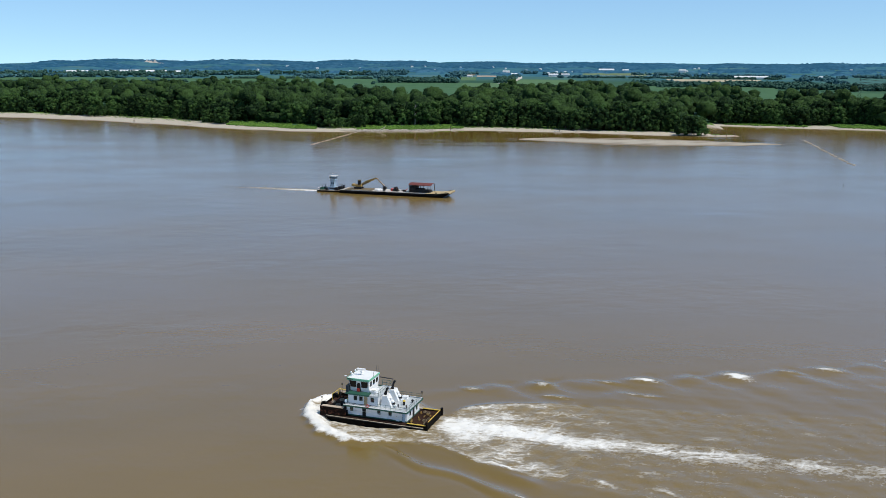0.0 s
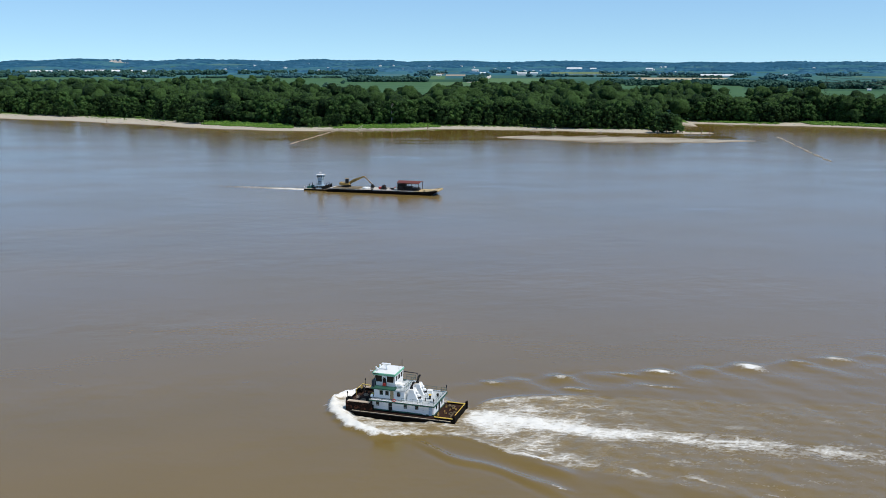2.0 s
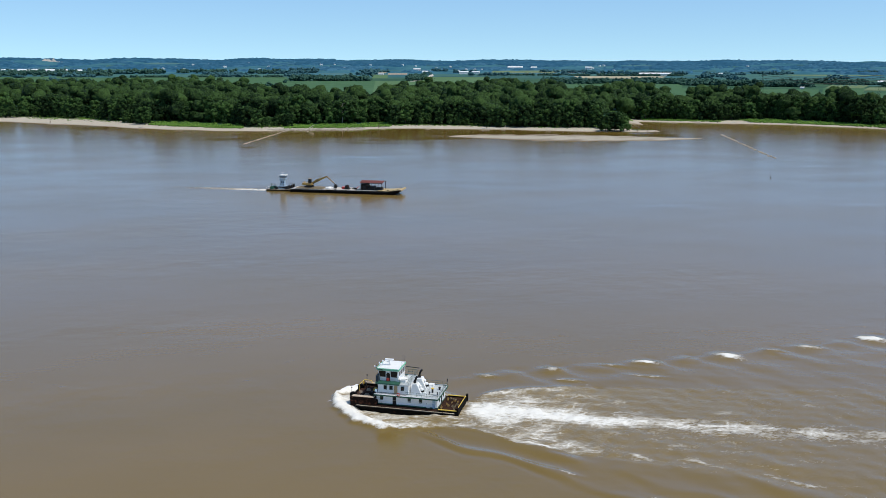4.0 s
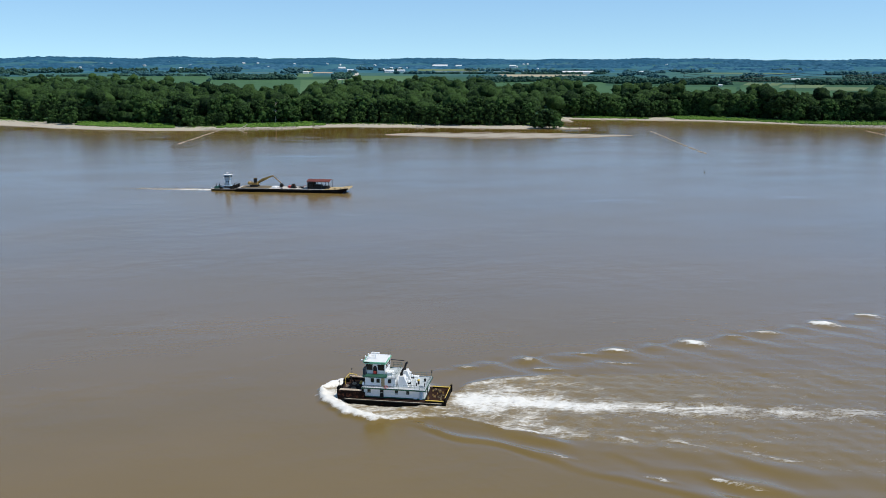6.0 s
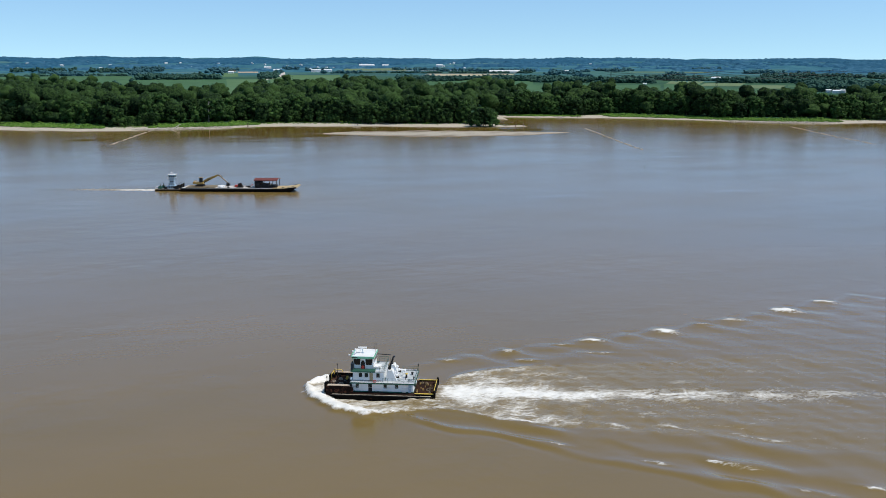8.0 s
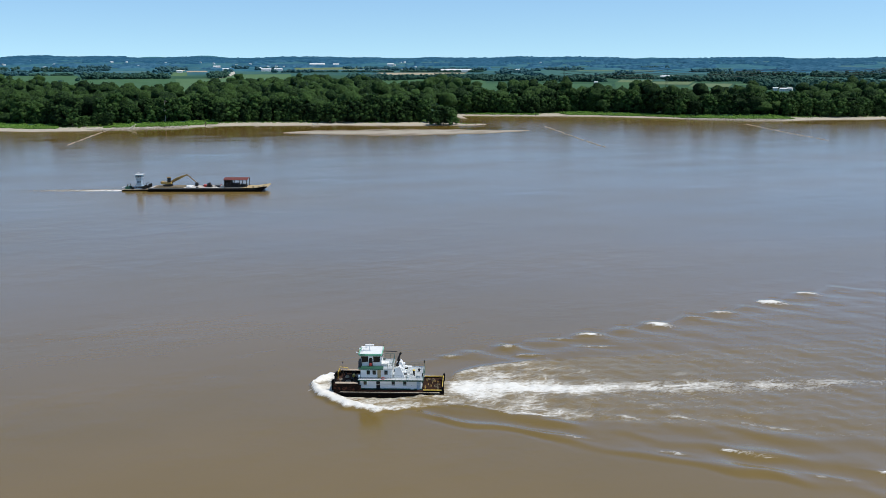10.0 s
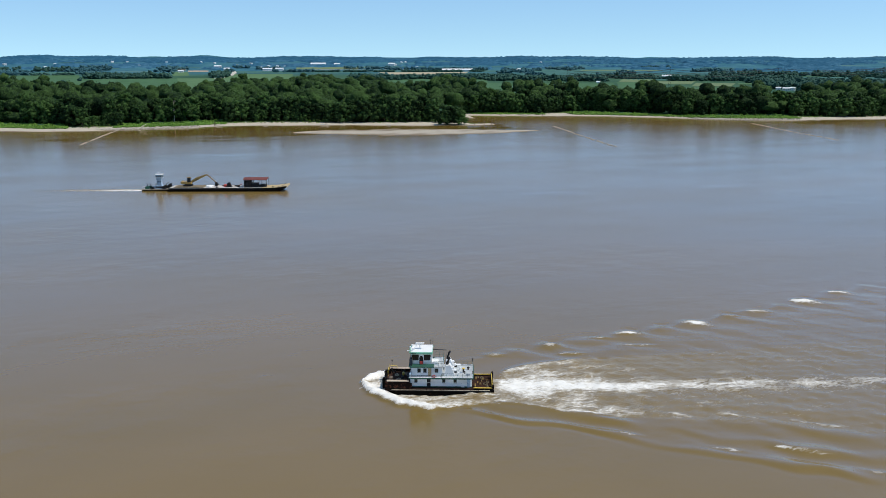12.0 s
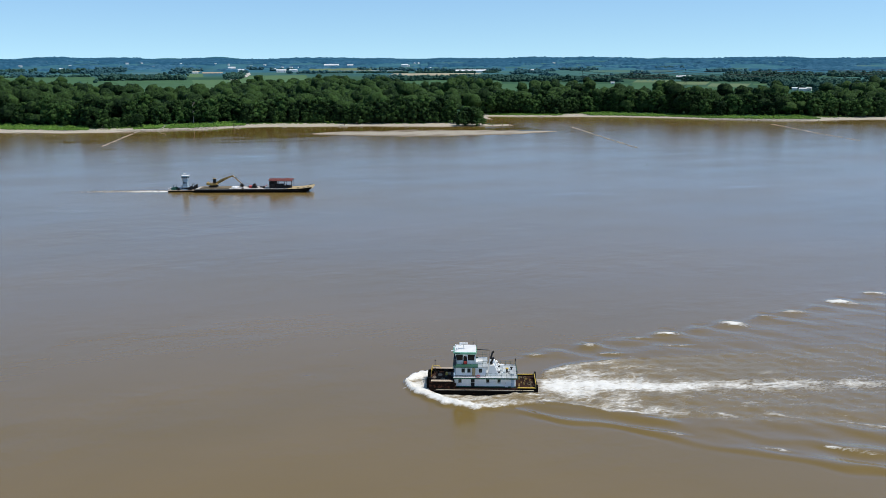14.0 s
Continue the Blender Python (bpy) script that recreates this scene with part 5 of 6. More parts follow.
def build_canopy():
    c = thing("deck_shelter", BARGE @ pose(44.2, 0, 1.94), "dark open shelter with a rust-red sheet roof on the barge", "shelter")
    for x in (-5.4, -2.0, 2.2, 5.9):
        for y in (-3.8, 3.8):
            part("post", boxed(x - 0.12, x + 0.12, y - 0.12, y + 0.12, 0, 4.0), STEEL, c)
    roof = part("roof", prismed([(-4.2, 3.95), (0, 4.75), (4.2, 3.95), (4.2, 4.07), (0, 4.9), (-4.2, 4.07)], "x", -6.0, 6.4), RUSTROOF, c, "rust-red sheet metal roof")
    for x in np.linspace(-5.6, 6.0, 13):
        part("roof_rib", prismed([(-4.2, 4.07), (0, 4.9), (4.2, 4.07), (4.2, 4.13), (0, 4.97), (-4.2, 4.13)], "x", x - 0.05, x + 0.05), RUSTROOF, roof)
    cab = part("cabin", boxed(-5.8, -2.6, -3.2, 3.2, 0, 3.3, bevel=0.05), STEEL, c, "dark cabin")
    window(cab, -4.2, -3.21, 2.0, 1.1, 0.8, -1, STEEL)
    for x0, x1, h_ in ((-2.4, 1.5, 1.9), (1.8, 5.4, 1.3)):
        eng = part("engine_block", boxed(x0, x1, -2.6, 2.2, 0, h_, taper=(0.85, 0.9), bevel=0.08), STEEL, c, "dark machinery")
        part("pipe", tubed([(x0 + 0.8, -1.0, h_ * 0.9), (x0 + 0.8, -1.0, h_ + 0.8)], 0.15, 8), STEEL, eng)
    part("beam", boxed(-5.9, 6.3, -3.95, -3.75, 3.75, 3.95), STEEL, c)
    return c


def build_excavator():
    e = thing("excavator", BARGE @ pose(8.8, 0.0, 2.22), "yellow tracked excavator with its boom reaching over the barge deck", "excavator")
    for s in (1, -1):
        tr = bmesh.new()
        prism(tr, [(-2.3, 0.45), (-1.9, 0.05), (1.9, 0.05), (2.3, 0.45), (1.9, 0.95), (-1.9, 0.95)], "y", s * 1.35 - 0.32, s * 1.35 + 0.32)
        t = part("track", tr, STEEL, e, "dark steel crawler track")
        for x in (-1.6, -0.8, 0, 0.8, 1.6):
            part("roller", tubed([(x, s * 1.35 + s * 0.30, 0.45), (x, s * 1.35 + s * 0.38, 0.45)], 0.28, 8), STEEL, t)
    part("turntable", tubed([(0, 0, 0.9), (0, 0, 1.25)], 0.95, 14), STEEL, e)
    part("body", boxed(-3.0, 2.1, -1.5, 1.5, 1.15, 2.3, bevel=0.14), ORANGE, e, "faded yellow engine body")
    part("counterweight", boxed(-3.5, -2.6, -1.45, 1.45, 1.3, 2.5, bevel=0.15), ORANGE, e)
    cab = part("cab", boxed(0.0, 1.6, -1.45, -0.35, 1.6, 4.6, bevel=0.06), STEEL, e, "raised dark operator cab")
    part("pane", boxed(0.2, 1.4, -1.475, -1.45, 3.2, 4.4), GLASS, cab, "dark cab window")
    part("cab_roof", boxed(-0.1, 1.7, -1.5, -0.3, 4.6, 4.72, bevel=0.03), ORANGE, cab)
    part("guard_rail", tubed([(-2.8, -1.4, 2.35), (-2.8, -1.4, 3.1), (-0.4, -1.4, 3.1), (-0.4, -1.4, 2.35)], 0.05, 5), ORANGE, e)
    boom = part("boom", prismed([(0.8, 2.2), (1.7, 1.5), (4.8, 3.0), (9.4, 5.35), (10.6, 5.7), (10.5, 6.1), (8.9, 6.0), (4.0, 4.3)], "y", 0.0, 0.5), ORANGE, e, "long yellow boom")
    part("hydraulic_ram", tubed([(1.8, -0.15, 1.7), (5.6, -0.15, 4.15)], [0.14, 0.08], 8), STEEL, boom)
    arm = part("arm", prismed([(9.9, 6.0), (10.6, 5.95), (14.9, 2.0), (14.7, 1.6), (14.3, 1.8), (10.0, 5.4)], "y", 0.05, 0.45), TAN, e, "faded tan-yellow dipper arm")
    part("hydraulic_ram", tubed([(9.4, 0.25, 6.25), (12.2, 0.25, 4.9)], 0.09, 8), STEEL, arm)
    part("bucket", prismed([(14.2, 1.9), (15.0, 2.0), (15.7, 0.9), (15.2, 0.0), (14.0, 0.1), (13.9, 0.9)], "y", -0.5, 1.0), STEEL, e, "dark steel bucket")
    return e


def timber_mat():
    m = thing("timber_mat", BARGE @ pose(9.5, 0, 1.90), "worn timber mat under the excavator", "mat")
    for k in range(16):
        part("timber", boxed(-7.0 + k * 0.95, -7.0 + k * 0.95 + 0.86, -4.4, 4.4, 0.0, 0.31, bevel=0.03), OLDTIMBER, m)


def deck_cargo():
    rng = random.Random(9)
    for x, y, s in ((19.2, -1.4, 0.8), (20.6, -2.2, 0.9), (21.4, -0.6, 0.75), (20.2, 0.6, 0.7), (18.6, 0.4, 0.6)):
        bm = bmesh.new()
        bmesh.ops.create_icosphere(bm, subdivisions=2, radius=s)
        for v in bm.verts:
            v.co = Vector((v.co.x * 1.2, v.co.y, max(v.co.z, -0.5 * s) * 0.9 + 0.45 * s)) * rng.uniform(0.94, 1.06)
        ob = new("cargo_bag", mesh_of("cargo_bag", bm, WHITE))
        ob.matrix_world = BARGE @ pose(x, y, 1.93, 0, 0, rng.uniform(0, 90))
        tagged(ob, "bulging white cargo bag on the barge deck", "bag", "bags on the barge deck")
    w = thing("deck_winch", BARGE @ pose(30.2, -1.0, 1.92), "dark rusty cable winch on the barge deck", "winch")
    part("frame_bed", boxed(-1.6, 1.6, -1.4, 1.4, 0, 0.35, bevel=0.03), STEEL, w)
    part("drum", tubed([(0, -1.0, 1.15), (0, 1.0, 1.15)], 0.75, 14), RUSTDECK, w)
    for y in (-1.15, 1.15):
        part("cheek", prismed([(-1.2, 0.35), (1.2, 0.35), (0.5, 2.2), (-0.5, 2.2)], "y", y - 0.1, y + 0.1), STEEL, w)
    part("motor", boxed(-2.6, -1.2, -0.6, 0.6, 0.1, 1.3, bevel=0.06), RED, w)
    p = thing("pump", BARGE @ pose(35.2, -1.2, 1.92), "small dark pump with a red pipe on deck", "pump")
    part("casing", boxed(-0.8, 0.6, -0.6, 0.6, 0, 0.9, bevel=0.08), STEEL, p)
    part("pipe", tubed([(0.4, 0, 0.6), (1.2, 0, 1.2), (1.7, 0, 1.7)], 0.16, 8), RED, p)
    part("pipe", tubed([(-2.2, 0.3, 0.25), (-0.6, 0.3, 0.5)], 0.14, 8), STEEL, p)
    for x, y in ((26.5, 2.6), (27.8, 1.2), (33.0, 3.0), (24.6, -3.4)):
        bm = bmesh.new()
        for k in range(2):
            tube(bm, [(0.6 * math.cos(a), 0.6 * math.sin(a), 0.1 + 0.15 * k) for a in np.linspace(0, 2 * math.pi, 13)], 0.09, 5)
        ob = new("wire_coil", mesh_of("wire_coil", bm, STEEL))
        ob.matrix_world = BARGE @ pose(x, y, 1.91)
        tagged(ob, "coil of dark wire rope on the barge deck", "coil", "coils on the barge deck")


def build_push_boat():
    b = thing("push_boat", BARGE @ pose(-14.6, 0, 0), "small pale blue push boat, shade painted in, with tall wheelhouse", "boat")
    loft_hull([(0, 2.6, 2.4, -0.4, 0.75), (0.6, 3.0, 2.8, -0.9, 0.72), (12.5, 3.0, 2.8, -0.9, 0.85), (14.3, 2.7, 2.3, -0.2, 1.0)], "hull", BLACK, b)
    part("deck", boxed(0.3, 14.0, -2.85, 2.85, 0.80, 0.92), TAN, b, "worn tan deck")
    for s in (1, -1):
        part("push_knee", prismed([(13.6, 0.6), (14.5, 0.6), (14.5, 3.6), (14.0, 3.7), (12.9, 2.0)], "y", s * 1.7 - 0.3, s * 1.7 + 0.3), STEEL, b)
        part("winch", boxed(11.2, 12.4, s * 1.6 - 0.5, s * 1.6 + 0.5, 0.92, 2.0, taper=(0.7, 0.8), bevel=0.06), STEEL, b)
    house = part("deckhouse", boxed(6.9, 10.4, -1.9, 1.9, 0.92, 2.7, taper=(0.94, 0.94), bevel=0.05), PALEBLUE, b, "pale blue lower house, shade painted into its colour")
    for x in (7.6, 8.7, 9.7):
        window(house, x, -1.87, 1.9, 0.7, 0.8, -1, STEEL)
    tower = part("tower", boxed(7.5, 9.9, -1.35, 1.35, 2.7, 6.3, taper=(0.92, 0.95), bevel=0.05), PALEBLUE, b, "pale blue wheelhouse tower, shade painted into its colour")
    window(tower, 8.3, -1.34, 4.7, 0.7, 0.8, -1, PALEBLUE)
    window(tower, 9.4, -1.34, 4.7, 0.6, 0.8, -1, PALEBLUE)
    wheel = part("wheelhouse", boxed(7.2, 10.4, -1.6, 1.6, 6.3, 8.3, bevel=0.05), PALEBLUE, b, "white wheelhouse")
    for x in (7.75, 8.8, 9.85):
        window(wheel, x, -1.61, 7.45, 0.8, 0.95, -1, PALEBLUE)
        window(wheel, x, 1.61, 7.45, 0.8, 0.95, 1, PALEBLUE)
    for y in (-1.0, 0, 1.0):
        window(wheel, 10.41, y, 7.45, 0.8, 0.95, "f", PALEBLUE)
        window(wheel, 7.19, y, 7.45, 0.8, 0.95, "a", PALEBLUE)
    roof = part("roof", boxed(6.9, 10.8, -1.9, 1.9, 8.3, 8.5, bevel=0.04), WHITE, b, "white roof")
    mast = part("mast", tubed([(8.6, 0, 8.5), (8.6, 0, 10.0)], [0.08, 0.05], 6), WHITE, roof)
    part("scanner", boxed(7.8, 9.4, -0.1, 0.1, 9.4, 9.55), WHITE, mast)
    railing(b, [(10.3, -1.75, 2.7), (7.0, -1.75, 2.7), (7.0, 1.75, 2.7)], 1.0, STEEL, 0.9)
    railing(b, [(10.3, -1.85, 6.3), (7.0, -1.85, 6.3), (7.0, 1.85, 6.3)], 0.9, WHITE, 0.8)
    for x, y in ((2.6, -1.2), (3.4, 1.2)):
        eng = part("engine_cover", boxed(x - 1.1, x + 1.1, y - 0.8, y + 0.8, 0.92, 2.3, taper=(0.8, 0.8), bevel=0.08), DKGREEN, b, "dark green engine cover")
        part("pipe", tubed([(x, y, 2.2), (x, y, 3.6), (x - 0.3, y, 3.9)], 0.16, 8), STEEL, eng)
    for y in (-2.0, 2.0):
        reel = part("cable_reel", tubed([(11.2, y - 0.5, 1.7), (11.2, y + 0.5, 1.7)], 0.75, 12), RUSTDECK, b, "rusty cable reel")
        for d in (-0.5, 0.5):
            part("flange", tubed([(11.2, y + d - 0.05, 1.7), (11.2, y + d + 0.05, 1.7)], 0.95, 12), STEEL, reel)
    part("gantry", tubed([(12.9, -2.2, 0.92), (12.9, -2.2, 4.0), (12.9, 2.2, 4.0), (12.9, 2.2, 0.92)], 0.14, 6), STEEL, b, "dark steel gantry")
    part("tool_locker", boxed(4.9, 6.2, -2.4, -1.4, 0.92, 2.0, bevel=0.04), STEEL, b)
    part("fuel_tank", tubed([(5.0, 1.6, 1.5), (6.6, 1.6, 1.5)], 0.55, 10), PALEBLUE, b)
    part("stern_rail", tubed([(0.3, -2.7, 0.92), (0.3, -2.7, 1.9), (0.3, 2.7, 1.9), (0.3, 2.7, 0.92)], 0.05, 5), WHITE, b)
    for x, y in ((5.0, -1.6), (4.6, 0.4), (1.2, 0.2)):
        part("deck_drum", tubed([(x, y, 0.92), (x, y, 1.8)], 0.3, 10), PALEBLUE, b)
    return b


build_barge()
build_canopy()
timber_mat()
build_excavator()
deck_cargo()
build_push_boat()


def trail():
    """The pale streak that the push boat leaves behind."""
    us, vs = steps((-75, 1, 0.8)), steps((-7, 7, 0.5))
    U, V = np.meshgrid(us, vs)
    b = np.maximum(-U, 0)
    half = np.interp(b, [0, 15, 75], [2.6, 4.2, 4.8])
    foam = np.exp(-(V / half) ** 2) * np.interp(b, [0, 10, 26, 50, 75], [1.5, 1.05, 0.6, 0.3, 0.0])
    fade = np.clip((7 - np.abs(V)) / 1.5, 0, 1) * np.clip(b / 2, 0, 1) * np.clip((75 - b) / 25, 0, 1)
    i = np.arange(U.size).reshape(U.shape)
    quads = np.stack([i[:-1, :-1], i[:-1, 1:], i[1:, 1:], i[1:, :-1]], -1).reshape(-1, 4)
    me = bpy.data.meshes.new("boat_trail")
    z = -0.02 + 0.06 * fade + 0.05 * foam * waves(U, V, 4, 77) * fade
    fill_mesh(me, np.stack([U, V, z], -1).reshape(-1, 3), quads)
    me.polygons.foreach_set("use_smooth", np.ones(len(quads), bool))
    for key, values in (("foam", foam), ("churn", np.clip(foam, 0, 1)), ("calm", 0.4 + 0 * foam)):
        me.attributes.new(key, "FLOAT", "POINT").data.foreach_set("value", values.astype(np.float32).ravel())
    me.materials.append(WATER)
    ob = new("boat_trail", me)
    ob.matrix_world = BARGE @ pose(-14.7, 0, 0)
    tagged(ob, "thin pale foam trail on the water behind the push boat", "wake", kind="structure")


trail()


# ---- dikes, stones and drift on the bank ----
def stone_mesh(seed):
    rng = random.Random(seed)
    bm = bmesh.new()
    bmesh.ops.create_icosphere(bm, subdivisions=1, radius=1)
    k = [rng.uniform(0.75, 1.15) for _ in range(3)]
    for v in bm.verts:
        v.co = Vector((v.co.x * k[0], v.co.y * k[1], v.co.z * k[2] * 0.7)) * rng.uniform(0.78, 1.15)
    return mesh_of("stone", bm, ROCK)


STONES = [stone_mesh(s) for s in range(6)]


def heap(name, label, category, path, count, spread, size, lift, seed, group=""):
    """A line of quarry stones along a path, each a piece of its own."""
    rng = random.Random(seed)
    x0, y0 = path[0]
    top = thing(name, pose(x0, y0, 0), label, category, group)
    lengths = [math.dist(a, b) for a, b in zip(path, path[1:])]
    for _ in range(count):
        d = rng.uniform(0, sum(lengths))
        for (a, b), n in zip(zip(path, path[1:]), lengths):
            if d <= n:
                break
            d -= n
        f = d / n
        x = a[0] + (b[0] - a[0]) * f + rng.gauss(0, spread)
        y = a[1] + (b[1] - a[1]) * f + rng.gauss(0, spread)
        s = size * rng.uniform(0.5, 1.4)
        z = max(float(land(x, y)), 0.0) + lift - 0.15 * s
        ob = new("stone", STONES[rng.randrange(6)])
        ob.parent = top
        ob.matrix_basis = pose(x - x0, y - y0, z, 0, 0, rng.uniform(0, 360)) @ Matrix.Diagonal((s, s, s, 1))
    return top


heap("rock_dike", "low line of pale stones just breaking the river surface", "dike", [(331, 872), (312, 785), (298, 722), (284, 652)], 150, 0.55, 0.85, 0.05, 1, "stone dikes")
heap("rock_dike", "low line of pale stones just breaking the river surface", "dike", [(546, 846), (511, 734), (489, 650)], 140, 0.55, 0.8, 0.03, 2, "stone dikes")
heap("rock_dike", "thin low line of pale stones running out from the shore", "dike", [(-84, 960), (-98, 880), (-111, 800)], 150, 0.45, 0.7, 0.03, 3, "stone dikes")
heap("stone_bank", "grey quarry stones heaped along the water's edge", "stones", [(-100, 962), (-78, 965), (-50, 966), (-30, 969), (-10, 974)], 290, 2.6, 1.3, 0.15, 4, "stone banks")
heap("stone_bank", "grey quarry stones heaped along the water's edge", "stones", [(528, 934), (548, 913), (575, 897), (600, 887), (626, 879)], 280, 3.0, 1.4, 0.15, 5, "stone banks")


def driftwood(x, y, length, turn, tilt, label, lift=0.3):
    rng = random.Random(int(x * 7 + y))
    bm = bmesh.new()
    pts = [(length * f, 0.25 * math.sin(3 * f + x), 0.12 * math.sin(5 * f)) for f in np.linspace(0, 1, 6)]
    tube(bm, pts, [0.42, 0.36, 0.31, 0.26, 0.2, 0.1], 7)
    for k in range(4):
        f = rng.uniform(0.3, 0.95)
        tube(bm, [(length * f, 0, 0), (length * f + rng.uniform(0.4, 1.6), rng.uniform(-1.5, 1.5), rng.uniform(0.2, 1.6))], [0.13, 0.04], 5)
    bmesh.ops.recalc_face_normals(bm, faces=bm.faces)
    ob = new("driftwood", mesh_of("driftwood", bm, DEAD))
    ob.matrix_world = pose(x, y, max(float(land(x, y)), 0) + lift, 0, -tilt, turn)
    tagged(ob, label, "log", "driftwood on the bank")


driftwood(-66, 962, 12, 40, 22, "bleached drift log leaning over the stones", 0.2)
for k, (x, length) in enumerate(((9, 7), (62, 6), (112, 9), (118, 6), (134, 5), (-190, 7), (-240, 6), (-330, 8), (-352, 6), (-420, 7), (-280, 7), (375, 9), (408, 8), (430, 7), (345, 7), (470, 6), (655, 8), (180, 5))):
    driftwood(x, float(shore(x)) + 9 + 5 * math.sin(k * 2.1), length, 20 * math.sin(k * 1.7) + (180 if k % 2 else 0), 3, "grey bleached drift log on the sand")


def stump(x, y, h):
    bm = bmesh.new()
    tube(bm, [(0, 0, -0.5), (0.1, 0, h * 0.5), (0.3, 0.1, h)], [0.5, 0.36, 0.22], 7)
    for a in (0.4, 2.2, 4.4):
        tube(bm, [(0.05, 0, h * 0.5), (1.2 * math.cos(a), 1.2 * math.sin(a), h * 0.8)], [0.16, 0.05], 5)
        tube(bm, [(0, 0, 0.2), (1.3 * math.cos(a), 1.3 * math.sin(a), -0.4)], [0.25, 0.06], 5)
    bmesh.ops.recalc_face_normals(bm, faces=bm.faces)
    ob = new("tree_stump", mesh_of("tree_stump", bm, BARK))
    ob.matrix_world = pose(x, y, max(float(land(x, y)), -0.3))
    tagged(ob, "dark broken tree stump on the sand", "stump", "stumps on the bank")


for x, off, h in ((8, 6, 4.5), (118, 8, 3), (272, 4, 4), (281, 3, 3.4), (262, 5, 2.4), (392, 8, 3), (-352, 12, 3)):
    stump(x, float(shore(x)) + off, h)


def dead_tree(x, y, h):
    bm = bmesh.new()
    rng = random.Random(4)
    tube(bm, [(0, 0, -0.5), (0.2, 0, h * 0.35), (-0.2, 0.1, h * 0.7), (0.3, 0, h)], [0.4, 0.32, 0.22, 0.08], 8)
    for k in range(9):
        z, a, n = h * rng.uniform(0.4, 0.92), rng.uniform(0, 6.28), rng.uniform(2, 5)
        tube(bm, [(0, 0, z), (n * 0.5 * math.cos(a), n * 0.5 * math.sin(a), z + n * 0.45), (n * math.cos(a), n * math.sin(a), z + n * 0.7)], [0.26, 0.16, 0.05], 5)
    bmesh.ops.recalc_face_normals(bm, faces=bm.faces)
    ob = new("dead_tree", mesh_of("dead_tree", bm, DEADTREE))
    ob.matrix_world = pose(x, y, float(land(x, y)))
    tagged(ob, "bare bleached dead tree at the edge of the wood", "tree")


dead_tree(-29.5, 1015, 22)


def buoy(x, y, label):
    b = thing("channel_marker", pose(x, y, 0) @ Matrix.Diagonal((0.36, 0.36, 0.36, 1)), label, "buoy", "channel markers")
    part("float", tubed([(0, 0, -0.6), (0, 0, 0.4), (0, 0, 0.55)], [0.9, 0.9, 0.6], 12), STEEL, b)
    part("can", tubed([(0, 0, 0.5), (0, 0, 2.6)], [0.55, 0.42], 12), STEEL, b)
    part("lamp", tubed([(0, 0, 2.6), (0, 0, 3.0)], 0.15, 8), STEEL, b)


buoy(230, 541, "small dark channel buoy floating on the river")
buoy(-367, 801, "small dark channel buoy floating on the river")


def brush():
    """Low green weeds along the top of the sand."""
    rng = np.random.default_rng(17)
    n = 17000
    x = rng.uniform(-640, 860, n)
    thick = 0.5 + 0.5 * waves(x, 0 * x, 70, 19)
    lush = ((x > -235) & (x < -130)) | ((x > -88) & (x < 22)) | ((x > 430) & (x < 640)) | (x > 320) & (x < 400)
    s = np.where(lush, rng.gamma(3.0, 5.5, n) + np.where(x < -100, 20, 15), rng.gamma(3.0, 4.0, n) + 22)
    keep = (rng.random(n) < np.where(lush, 1.0, 0.28 * thick)) & ~((x > 288) & (x < 312))
    x, s = x[keep], s[keep]
    y = shore(x) + s * beach(x)
    lushk = lush[keep]
    rad = rng.uniform(0.5, 1.5, len(x)) * np.where(lushk, 1.2, 0.7)
    c = np.stack([x, y, land(x, y) + rad * 0.35], -1)
    verts, faces = lumps(c, rad, rng, 0.42, 0.5)
    me = bpy.data.meshes.new("bank_weeds")
    fill_mesh(me, verts, faces)
    me.materials.append(LEAF_WEED)
    tagged(new("bank_weeds", me), "bright green weeds and low willow brush above the sand", "weeds", kind="stuff")


LEAF_WEED = foliage("weed_foliage", (0.095, 0.20, 0.032), (0.235, 0.41, 0.078), 0.6, False)
brush()


# ---- fields, roads and buildings beyond the wood ----
def crop(name, a, b, scale=0.02):
    return surface(name, a, b, 0.95, scale, 0.15, bump_by=0.3, gloss=0.03)


# the "blue" crop is a green with distance haze mixed into it
CROPS = {"corn": crop("green_corn", (0.058, 0.128, 0.066), (0.080, 0.160, 0.082)), "beans": crop("pale_bean_rows", (0.088, 0.168, 0.084), (0.112, 0.194, 0.098)),
         "blue": crop("hazed_green_crop", (0.052, 0.134, 0.126), (0.070, 0.162, 0.146)), "stubble": crop("tan_wheat_stubble", (0.38, 0.34, 0.24), (0.46, 0.41, 0.30)),
         "dry": crop("dry_grass_field", (0.13, 0.19, 0.10), (0.18, 0.23, 0.13)), "earth": crop("bare_pinkish_earth", (0.40, 0.31, 0.23), (0.47, 0.37, 0.28))}


